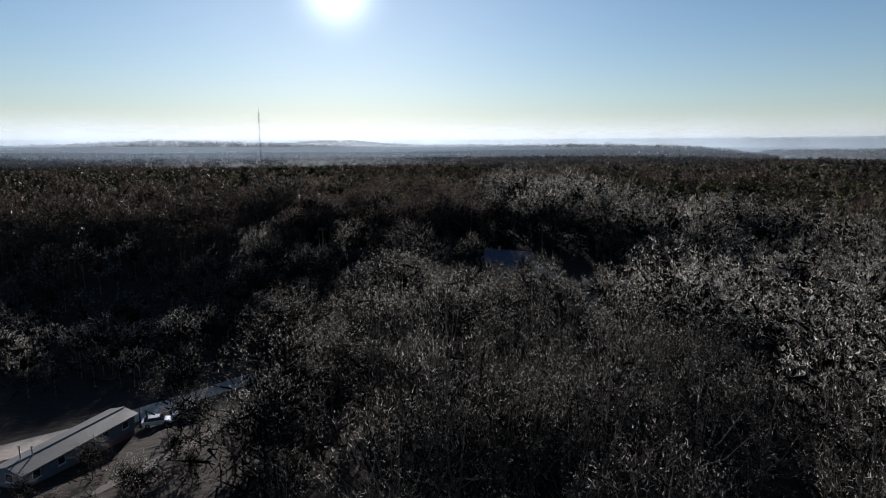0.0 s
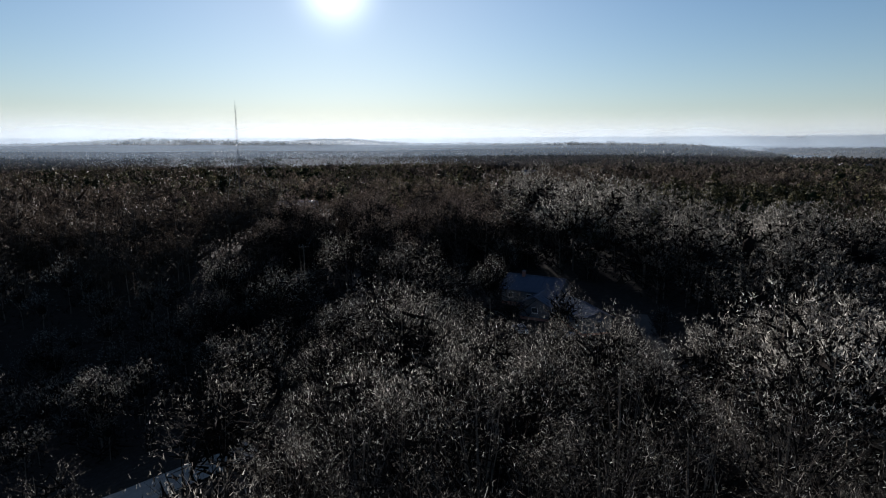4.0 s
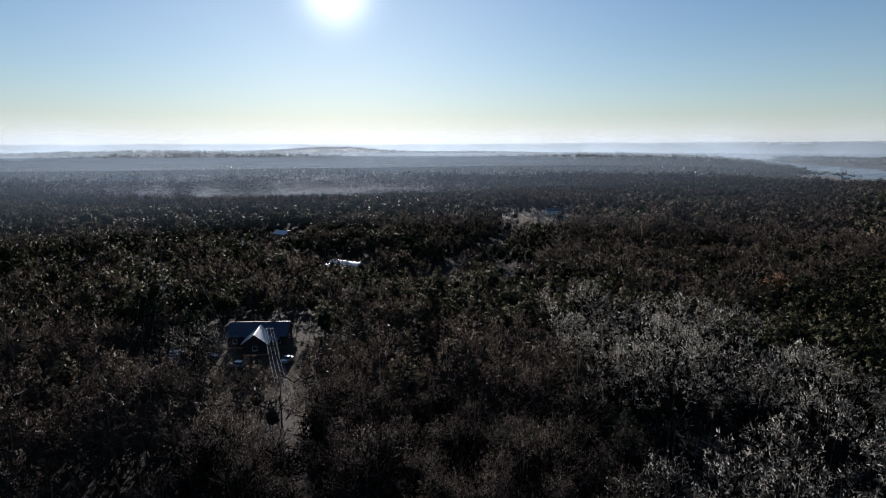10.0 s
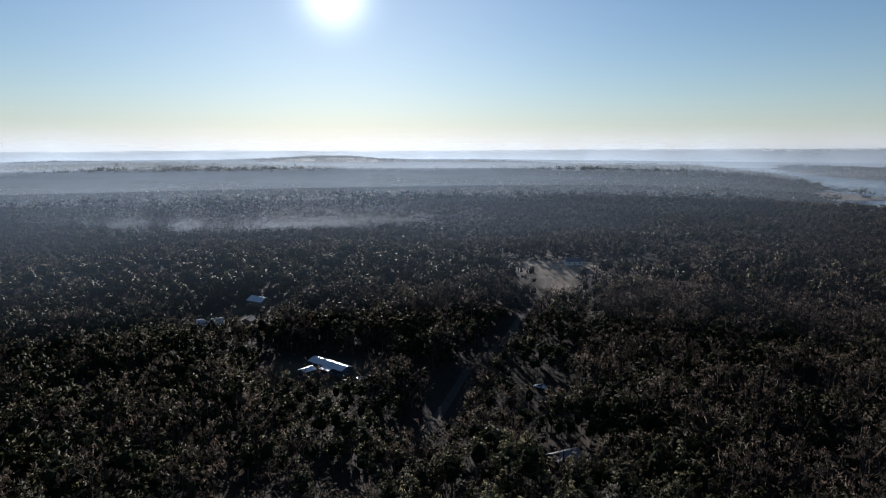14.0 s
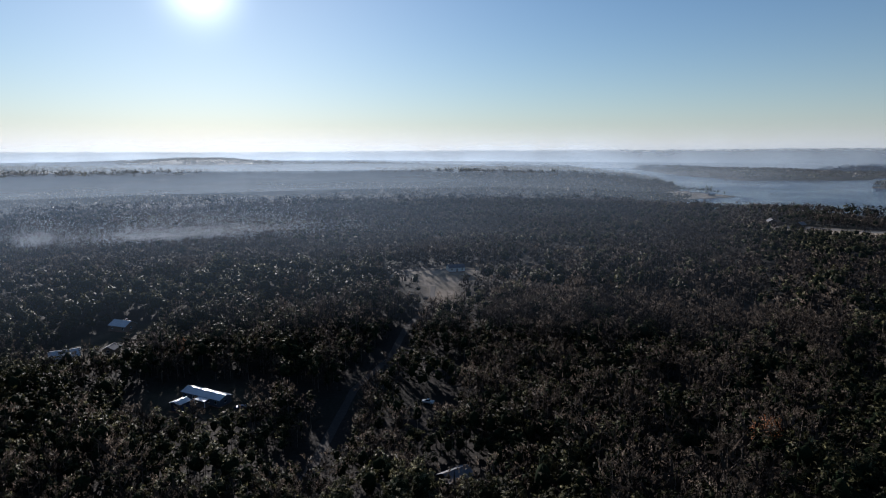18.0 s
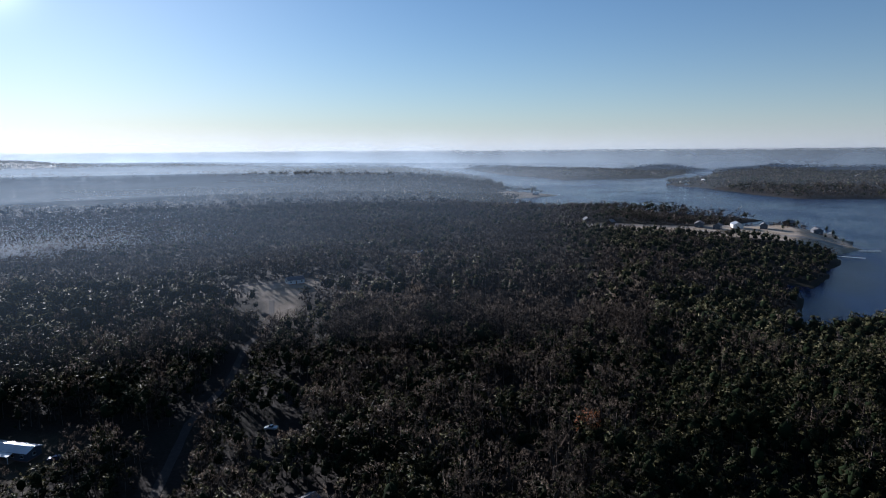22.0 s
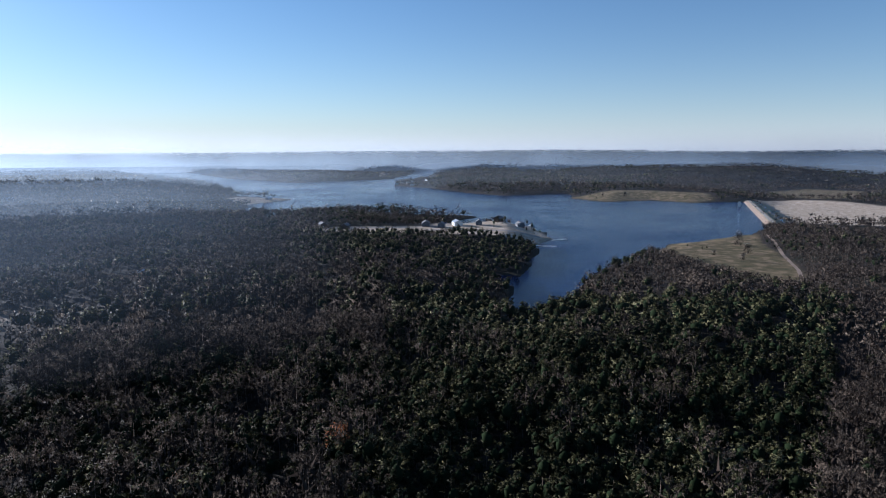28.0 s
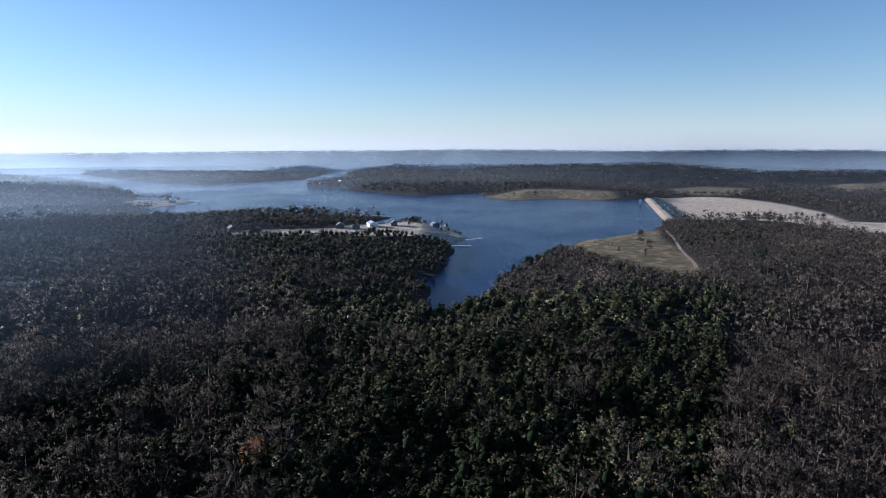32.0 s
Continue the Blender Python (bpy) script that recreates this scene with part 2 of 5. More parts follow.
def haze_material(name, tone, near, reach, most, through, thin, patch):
    """Distance haze painted into a sheet's opacity: clear close by, thickening with the distance from the woods'
    middle, more so towards the sun.
    """
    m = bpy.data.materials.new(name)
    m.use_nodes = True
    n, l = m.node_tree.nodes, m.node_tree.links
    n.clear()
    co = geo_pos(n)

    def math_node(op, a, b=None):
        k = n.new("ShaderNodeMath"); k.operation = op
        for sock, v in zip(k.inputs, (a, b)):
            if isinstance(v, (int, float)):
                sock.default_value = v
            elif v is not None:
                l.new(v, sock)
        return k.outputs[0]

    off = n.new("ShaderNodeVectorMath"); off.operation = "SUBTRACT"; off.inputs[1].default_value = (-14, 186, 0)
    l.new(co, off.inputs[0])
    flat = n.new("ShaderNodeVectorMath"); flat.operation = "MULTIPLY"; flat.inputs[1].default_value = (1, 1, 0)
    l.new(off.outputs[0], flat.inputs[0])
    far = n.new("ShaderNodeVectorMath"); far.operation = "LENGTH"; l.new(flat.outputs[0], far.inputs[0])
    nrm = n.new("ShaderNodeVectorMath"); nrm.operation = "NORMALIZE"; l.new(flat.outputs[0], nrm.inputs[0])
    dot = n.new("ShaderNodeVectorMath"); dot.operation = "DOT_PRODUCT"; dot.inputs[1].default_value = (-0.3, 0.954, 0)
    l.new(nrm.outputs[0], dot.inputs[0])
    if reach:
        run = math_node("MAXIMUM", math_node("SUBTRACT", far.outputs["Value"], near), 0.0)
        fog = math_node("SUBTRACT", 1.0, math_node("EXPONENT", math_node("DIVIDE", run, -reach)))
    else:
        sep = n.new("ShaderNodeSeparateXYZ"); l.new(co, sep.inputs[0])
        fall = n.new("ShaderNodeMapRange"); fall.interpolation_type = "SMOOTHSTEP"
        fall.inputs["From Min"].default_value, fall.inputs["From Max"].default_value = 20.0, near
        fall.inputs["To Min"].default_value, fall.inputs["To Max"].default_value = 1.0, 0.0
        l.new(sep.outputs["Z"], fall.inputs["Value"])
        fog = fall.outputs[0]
    # sunward glow of the air, set as more opacity on that side
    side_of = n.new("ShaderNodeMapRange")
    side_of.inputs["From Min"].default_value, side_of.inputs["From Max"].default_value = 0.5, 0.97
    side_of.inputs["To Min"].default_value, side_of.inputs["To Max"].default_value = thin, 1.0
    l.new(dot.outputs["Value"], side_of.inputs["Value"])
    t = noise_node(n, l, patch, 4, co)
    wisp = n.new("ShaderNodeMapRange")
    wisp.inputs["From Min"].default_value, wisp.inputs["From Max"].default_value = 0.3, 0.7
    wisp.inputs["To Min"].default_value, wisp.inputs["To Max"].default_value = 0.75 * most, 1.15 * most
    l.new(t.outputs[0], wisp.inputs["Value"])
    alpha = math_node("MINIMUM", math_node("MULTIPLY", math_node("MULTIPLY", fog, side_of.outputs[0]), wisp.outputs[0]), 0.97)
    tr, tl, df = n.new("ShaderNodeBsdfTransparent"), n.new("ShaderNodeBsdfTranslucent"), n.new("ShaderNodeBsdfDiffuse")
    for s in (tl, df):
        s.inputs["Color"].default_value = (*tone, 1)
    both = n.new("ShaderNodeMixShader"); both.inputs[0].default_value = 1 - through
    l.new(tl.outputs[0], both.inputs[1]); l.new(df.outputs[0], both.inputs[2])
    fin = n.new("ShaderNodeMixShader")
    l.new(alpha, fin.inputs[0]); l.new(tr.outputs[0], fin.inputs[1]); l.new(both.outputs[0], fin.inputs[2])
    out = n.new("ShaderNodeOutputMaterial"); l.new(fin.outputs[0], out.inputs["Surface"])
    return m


# ---------------------------------------------------------------- the plan: lake, fields, relief
LAKE_Z = -6.5
SHORE = [(324, 396), (330, 420), (373, 440), (402, 458), (438, 494), (444, 469), (496, 498), (618, 555), (666, 570), (764, 651),
         (760, 729), (690, 740), (690, 790), (829, 799), (798, 875), (764, 977), (717, 1042), (618, 1060), (560, 1100), (704, 1294),
         (843, 1336), (829, 1523), (953, 1768), (1019, 1956), (1131, 2502), (1319, 3449)]
SHORE += [(1540, 3960), (1660, 3960), (1671, 3500), (1328, 2365), (1303, 1924), (1694, 1860), (2569, 2416), (2609, 2361),
          (1783, 1738), (1400, 1567), (1373, 1406), (1278, 1166), (1252, 1032), (1433, 953), (1281, 869), (1240, 764), (1342, 701),
          (1334, 608), (1432, 524), (1014, 391), (875, 382), (802, 417), (720, 437), (654, 442), (542, 434), (444, 415), (371, 394)]
MEADOW = [(660, 440), (720, 435), (802, 415), (875, 380), (780, 355), (660, 300), (590, 276), (524, 287), (571, 345)]
FAR_MEADOW = [(1281, 869), (1240, 764), (1342, 701), (1334, 608), (1400, 585), (1520, 640), (1500, 760), (1420, 850)]
FAR_FIELD = [(1722, 517), (1891, 598), (2129, 536), (2091, 375), (1900, 372), (1764, 371), (1680, 440)]
BELOW_DAM = [(1030, 372), (1250, 452), (1530, 540), (1600, 448), (1590, 370), (1545, 300), (1480, 240), (1381, 190), (1240, 150), (1010, 150), (1027, 191), (1113, 231), (1162, 290), (1095, 330), (1055, 345)]
ROAD_FIELD = [(1150, 196), (1215, 150), (1230, 98), (1260, 20), (1080, 10), (985, 90), (1000, 112)]
HILL_FIELD = [(2010, 131), (2270, 192), (2400, 100), (2609, 6), (2300, -40), (2066, 41)]
VALLEY = [(1030, 380), (1440, 515), (1700, 600), (2100, 640), (2300, 300), (2500, 40), (2000, -60), (1250, -10), (960, 60), (1090, 200), (1060, 300)]
LAKE_HEAD = [(480, 815), (590, 712), (690, 735), (764, 651), (666, 570), (618, 555), (585, 600), (540, 670), (470, 775)]
BEACH = [(690, 1290), (843, 1330), (850, 1370), (760, 1400), (700, 1370)]
CLEARING = [(30, 604), (75, 606), (140, 596), (150, 584), (95, 580), (70, 560), (58, 512), (46, 512), (50, 560), (30, 590)]
SMALL_CLEARING = [(180, 690), (225, 688), (225, 668), (185, 664)]
LONG_YARD = [(-82, 424), (-40, 420), (-36, 400), (-50, 382), (-78, 390)]
HOUSE_YARD = [(-80, 260), (-72, 288), (-48, 288), (-45, 262), (-42, 240), (-52, 236), (-68, 242)]
TWIN_YARD = [(-134, 472), (-118, 518), (-98, 516), (-96, 486), (-106, 448), (-130, 450)]
SHED_YARD = [(6, 124), (4, 164), (22, 167), (34, 152), (46, 128), (38, 114), (22, 120)]
HOLLOW = [(-150, 112), (-60, 104), (-24, 116), (-10, 146), (-26, 170), (-80, 168), (-150, 165)]
CABIN_GAP = [(13, 342), (26, 341), (25, 328), (14, 328)]
PICKUP_GAP = [(15, 396), (27, 395), (26, 374), (16, 374)]
START_YARD = [(-110, 40), (-90, 90), (-42, 114), (-24, 102), (-26, 80), (-22, 60), (-12, 30), (-8, 0), (-40, 0), (-80, 20)]
LANE = [(54, 560), (45, 516), (27, 484), (13, 437), (-4, 405), (-14, 371), (-21, 345)]
TRACK = [(-14, 140), (-17, 152), (-23, 182), (-37, 220), (-44, 243), (-51, 262)]


def side(px, py, ring):
    """Distance to a closed outline, negative inside."""
    d = np.full(px.shape, 1e9)
    inside = np.zeros(px.shape, bool)
    for (x0, y0), (x1, y1) in zip(ring, ring[1:] + ring[:1]):
        ex, ey = x1 - x0, y1 - y0
        k = np.clip(((px - x0) * ex + (py - y0) * ey) / (ex * ex + ey * ey), 0, 1)
        d = np.minimum(d, np.hypot(px - x0 - k * ex, py - y0 - k * ey))
        if ey:
            cross = (y0 > py) != (y1 > py)
            inside ^= cross & (px < ex * (py - y0) / ey + x0)
    return np.where(inside, -d, d)


def along(px, py, line):
    d = np.full(px.shape, 1e9)
    for (x0, y0), (x1, y1) in zip(line, line[1:]):
        ex, ey = x1 - x0, y1 - y0
        k = np.clip(((px - x0) * ex + (py - y0) * ey) / (ex * ex + ey * ey), 0, 1)
        d = np.minimum(d, np.hypot(px - x0 - k * ex, py - y0 - k * ey))
    return d


rng = np.random.default_rng(7)
LATTICE = rng.random((256, 256))


def wander(x, y, size):
    """Smooth random field between 0 and 1 with bumps of that size."""
    u, v = x / size, y / size
    i, j = np.floor(u).astype(int), np.floor(v).astype(int)
    a, b = u - i, v - j
    a, b = a * a * (3 - 2 * a), b * b * (3 - 2 * b)
    g = lambda p, q: LATTICE[p % 256, q % 256]
    return (g(i, j) * (1 - a) + g(i + 1, j) * a) * (1 - b) + (g(i, j + 1) * (1 - a) + g(i + 1, j + 1) * a) * b


def hump(x, y, cx, cy, rx, ry, h):
    return h * np.exp(-((x - cx) / rx) ** 2 - ((y - cy) / ry) ** 2)


def smooth(v, lo, hi):
    k = np.clip((v - lo) / (hi - lo), 0, 1)
    return k * k * (3 - 2 * k)


def shore_distance(x, y):
    d = side(x, y, SHORE)
    return d + (wander(x, y, 40) - 0.5) * np.clip(np.hypot(x, y) * 0.02, 0, 16)


def height(x, y, sd=None):
    x, y = np.asarray(x, float), np.asarray(y, float)
    sd = shore_distance(x, y) if sd is None else sd
    r = np.hypot(x + 14, y - 186)
    h = 5.5 + 0 * x
    h += hump(x, y, 35, 215, 85, 55, 7) + hump(x, y, -60, 90, 55, 55, -8) + hump(x, y, -80, 140, 60, 30, -8) + hump(x, y, -60, 285, 60, 50, 4.5)
    h += hump(x, y, 85, 600, 130, 90, 4.5) + hump(x, y, -260, 950, 220, 170, -16) + hump(x, y, 450, 1850, 420, 520, 20)
    h += hump(x, y, -700, 1900, 500, 260, 22) + hump(x, y, 100, 2900, 900, 350, 26) + hump(x, y, 680, 930, 150, 110, 9) + hump(x, y, 900, 220, 180, 190, -11)
    h += (wander(x, y, 60) - 0.5) * 2.5
    far = smooth(r, 500, 2200)
    h += (wander(x + 500, y, 420) - 0.45) * 22 * far + (wander(x, y + 900, 1000) - 0.4) * 40 * smooth(r, 1500, 3200)
    # the rim of hills at the horizon
    az = np.degrees(np.arctan2(x + 14, y - 186))
    rim = 56 + 14 * smooth(az, -5, 22) + 22 * smooth(az, 25, 60) + (wander(az * 10 + 4000, 0 * az + 55, 95) - 0.5) * 16
    h = h + (np.maximum(rim, h) - h) * smooth(r, 3900, 4700)
    h = h + (wander(x + 2600, y + 700, 520) - 0.5) * 34 * smooth(r, 2300, 3000) * (1 - smooth(r, 4300, 4800))
    low = side(x, y, VALLEY) + 40
    wide = 90 + 330 * smooth(sd, 120, 420)
    h = h + (-12.5 - h) * (1 - smooth(low, 0, wide))
    h = h + hump(x, y, 1640, 360, 150, 130, 5) + hump(x, y, 2270, 90, 260, 90, 12) + (wander(x, y, 90) - 0.5) * 2.0 * (1 - smooth(low, -20, 60)) * smooth(sd, 60, 200)
    flat = side(x, y, MEADOW)
    h = h + (np.minimum(h, -3.5 + 0 * h) - h) * (1 - smooth(flat, 0, 60))
    bank = LAKE_Z + 0.6 + np.clip(sd, 0, None) * (0.11 + 0.3 * smooth(r, 3400, 4300) + 0.1 * (1 - smooth(side(x, y, LAKE_HEAD), 0, 40)))
    soft = np.where(sd > 0, np.minimum(h, bank), LAKE_Z - 0.4 - np.clip(-sd, 0, 200) * 0.06)
    return np.where(low < 30, np.where(sd > 0, h, soft), soft)


def open_land(x, y, track=True):
    """Distance to the nearest treeless piece of land, negative inside it."""
    d = np.full(np.shape(x), 1e9)
    for ring in (MEADOW, FAR_MEADOW, FAR_FIELD, BELOW_DAM, ROAD_FIELD, HILL_FIELD, LAKE_HEAD, BEACH, CLEARING, SMALL_CLEARING, LONG_YARD, HOUSE_YARD, TWIN_YARD, SHED_YARD, START_YARD, CABIN_GAP, PICKUP_GAP):
        d = np.minimum(d, side(x, y, ring))
    d = np.minimum(d, along(x, y, LANE) - 3.0)
    return np.minimum(d, along(x, y, TRACK) + 0.9) if track else d


# ---------------------------------------------------------------- mesh helpers


def link_part(name, mesh, parent=None, label="", mats=()):
    ob = new(name, mesh)
    for m in mats:
        mesh.materials.append(m)
    if parent is not None:
        ob.parent = parent
    if label:
        ob["label"] = label
    return ob


def part(name, bm, mat, parent=None, label=""):
    me = bpy.data.meshes.new(name)
    bm.normal_update()
    bm.to_mesh(me)
    bm.free()
    return link_part(name, me, parent, label, (mat,) if mat else ())


def soup(name, verts, tris, slots=None, normals=None, tint=None):
    """A mesh from arrays of corners and triangles; normals: the way each corner faces on the rounded whole."""
    me = bpy.data.meshes.new(name)
    verts, tris = np.asarray(verts, np.float32), np.asarray(tris, np.int32)
    me.vertices.add(len(verts)); me.vertices.foreach_set("co", verts.ravel())
    me.loops.add(tris.size); me.loops.foreach_set("vertex_index", tris.ravel())
    me.polygons.add(len(tris)); me.polygons.foreach_set("loop_start", np.arange(0, tris.size, 3, dtype=np.int32))
    if slots is not None:
        me.polygons.foreach_set("material_index", np.asarray(slots, np.int32))
    if normals is not None:
        me.attributes.new("custom_normal", "FLOAT_VECTOR", "POINT").data.foreach_set("vector", np.asarray(normals, np.float32).ravel())
    if tint is not None:
        me.attributes.new("tint", "FLOAT", "POINT").data.foreach_set("value", np.asarray(tint, np.float32))
    me.update(calc_edges=True)
    return me


def box(bm, cx, cy, cz, sx, sy, sz, turn=0.0):
    m = Matrix.Translation((cx, cy, cz)) @ Matrix.Rotation(turn, 4, "Z") @ Matrix.Diagonal((sx, sy, sz, 1))
    return bmesh.ops.create_cube(bm, size=1, matrix=m)["verts"]


def rod(bm, a, b, r0, r1=None, sides=6):
    a, b = Vector(a), Vector(b)
    q = (b - a).to_track_quat("Z", "Y").to_matrix().to_4x4()
    m = Matrix.Translation((a + b) / 2) @ q
    bmesh.ops.create_cone(bm, cap_ends=True, segments=sides, radius1=r0, radius2=r0 if r1 is None else r1, depth=(b - a).length, matrix=m)


def empty(name, x, y, z, turn=0.0):
    ob = new(name)
    ob.matrix_basis = pose(x, y, z, 0, 0, turn)
    return ob


# ---------------------------------------------------------------- ground and water
CX, CY = -14.0, 186.0
rings = [0.0]
r = 6.0
while r < 4930:
    rings.append(r)
    r *= 1.035 if r < 280 else 1.0105 if r < 1900 else 1.02
rings = np.array(rings)
angles = np.radians(np.concatenate([np.arange(-46, 102, 0.32), np.arange(102, 314, 4.0)]))
A, R = np.meshgrid(angles, rings)
GX, GY = CX + R * np.sin(A), CY + R * np.cos(A)
GSD = shore_distance(GX, GY)
GZ = height(GX, GY, GSD)
nr, na = GX.shape
idx = np.arange(nr * na).reshape(nr, na)
nxt = np.roll(idx, -1, axis=1)
q = np.stack([idx[:-1], nxt[:-1], nxt[1:], idx[1:]], -1).reshape(-1, 4)
me = soup("ground", np.stack([GX, GY, GZ], -1).reshape(-1, 3), np.concatenate([q[:, [0, 2, 1]], q[:, [0, 3, 2]]]))
grass = np.zeros(GX.shape)
for ring in (MEADOW, FAR_MEADOW, FAR_FIELD, HILL_FIELD, CLEARING, SMALL_CLEARING, LONG_YARD, HOUSE_YARD, TWIN_YARD):
    grass = np.maximum(grass, (1.0 if ring in (MEADOW, FAR_MEADOW, FAR_FIELD, HILL_FIELD) else 0.3) * (1 - smooth(side(GX, GY, ring), -4, 4)))
bare = np.zeros(GX.shape)
for ring in (BELOW_DAM, ROAD_FIELD, LAKE_HEAD, BEACH, CLEARING):
    bare = np.maximum(bare, (0.5 if ring is CLEARING else 1) * (1 - smooth(side(GX, GY, ring), -5, 5)))
me.attributes.new("grass", "FLOAT", "POINT").data.foreach_set("value", grass.astype(np.float32).ravel())
me.attributes.new("bare", "FLOAT", "POINT").data.foreach_set("value", bare.astype(np.float32).ravel())
me.polygons.foreach_set("use_smooth", np.ones(len(me.polygons), bool))
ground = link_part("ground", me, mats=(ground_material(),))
tagged(ground, "brown leaf-littered woodland ground with pale winter fields", "ground", kind="structure")

wet = (GSD < 25) & (side(GX, GY, VALLEY) > -12) & (R < 4900)
cells = wet.reshape(-1)[q].all(1)
wq = q[cells]
names_, back = np.unique(wq, return_inverse=True)
back = back.reshape(-1, 4)
flat = np.stack([GX.ravel()[names_], GY.ravel()[names_], np.full(len(names_), LAKE_Z)], 1)
water = link_part("water", soup("water", flat, np.concatenate([back[:, [0, 2, 1]], back[:, [0, 3, 2]]])), mats=(water_material(),))
tagged(water, "calm dark blue reservoir lake reflecting the sky", "lake", kind="structure")

# ---------------------------------------------------------------- trees
def spikes(base, tip, width, gen, face=None):
    """One thin blade, a single triangle, from each base to each tip; face: the way it turns its flat side."""
    d = tip - base
    n = gen.normal(size=d.shape)
    if face is not None:
        n = face + n * 0.25
    s = np.cross(d, n)
    s /= np.linalg.norm(s, axis=1, keepdims=True) + 1e-9
    w = np.asarray(width).reshape(-1, 1) * 0.5
    v = np.stack([base - s * w, base + s * w, tip], 1).reshape(-1, 3)
    return v, np.arange(len(v)).reshape(-1, 3)


def tube(points, radii, sides=5):
    points = np.asarray(points, float)
    v = []
    for i, p in enumerate(points):
        d = points[min(i + 1, len(points) - 1)] - points[max(i - 1, 0)]
        d /= np.linalg.norm(d) + 1e-9
        a = np.cross(d, (0.31, 0.95, 0.1)); a /= np.linalg.norm(a) + 1e-9
        b = np.cross(d, a)
        for k in range(sides):
            t = 2 * math.pi * k / sides
            v.append(p + radii[i] * (math.cos(t) * a + math.sin(t) * b))
    f = []
    for i in range(len(points) - 1):
        for k in range(sides):
            p0, p1 = i * sides + k, i * sides + (k + 1) % sides
            f += [(p0, p1, p1 + sides), (p0, p1 + sides, p0 + sides)]
    return np.array(v), np.array(f)


def blob(mid, size, gen, rows=3, around=6):
    """An uneven closed lump added to a crown, dark to stand for its shaded inside."""
    v = [(0, 0, -1.0)]
    for i in range(1, rows):
        a = math.pi * i / rows
        for k in range(around):
            t = 2 * math.pi * (k + 0.5 * (i % 2)) / around
            v.append((math.sin(a) * math.cos(t), math.sin(a) * math.sin(t), -math.cos(a)))
    v = np.array(v + [(0, 0, 1.0)])
    last = len(v) - 1
    f = []
    for k in range(around):
        j = (k + 1) % around
        f.append((0, 1 + j, 1 + k))
        for i in range(rows - 2):
            p, q0 = 1 + i * around, 1 + (i + 1) * around
            f += [(p + k, p + j, q0 + j), (p + k, q0 + j, q0 + k)]
        f.append((1 + (rows - 2) * around + k, 1 + (rows - 2) * around + j, last))
    return mid + v * size * gen.uniform(0.75, 1.15, (len(v), 1)), np.array(f), v


class Pile:
    """Gathers pieces of triangles with a material slot each and the way they face."""

    def __init__(self):
        self.v, self.f, self.s, self.m, self.n = [], [], [], [], 0

    def add(self, v, f, slot=0, normals=None):
        if len(v):
            v, f = np.asarray(v, float), np.asarray(f)
            flat = np.cross(v[f[:, 1]] - v[f[:, 0]], v[f[:, 2]] - v[f[:, 0]])
            if normals is None:
                normals = np.zeros(v.shape)
                for k in range(3):
                    np.add.at(normals, f[:, k], flat)
            else:
                turned = (flat * normals[f[:, 0]]).sum(1) < 0
                f = np.where(turned[:, None], f[:, [0, 2, 1]], f)
            normals = normals / (np.linalg.norm(normals, axis=1, keepdims=True) + 1e-9)
            self.v.append(v); self.f.append(f + self.n); self.m.append(normals)
            self.s.append(np.full(len(f), slot)); self.n += len(v)

    def out(self):
        return np.concatenate(self.v), np.concatenate(self.f), np.concatenate(self.s), np.concatenate(self.m)


def unit(gen, n, lift=0.0):
    d = gen.normal(size=(n, 3))
    d[:, 2] = np.abs(d[:, 2]) + lift
    return d / np.linalg.norm(d, axis=1, keepdims=True)


def dome(gen, n, low=-0.3):
    """Directions over a dome, from a little below its middle to the top."""
    z = gen.uniform(low, 1.0, n)
    a = gen.uniform(0, 2 * math.pi, n)
    r = np.sqrt(1 - z * z)
    return np.stack([r * np.cos(a), r * np.sin(a), z], 1)


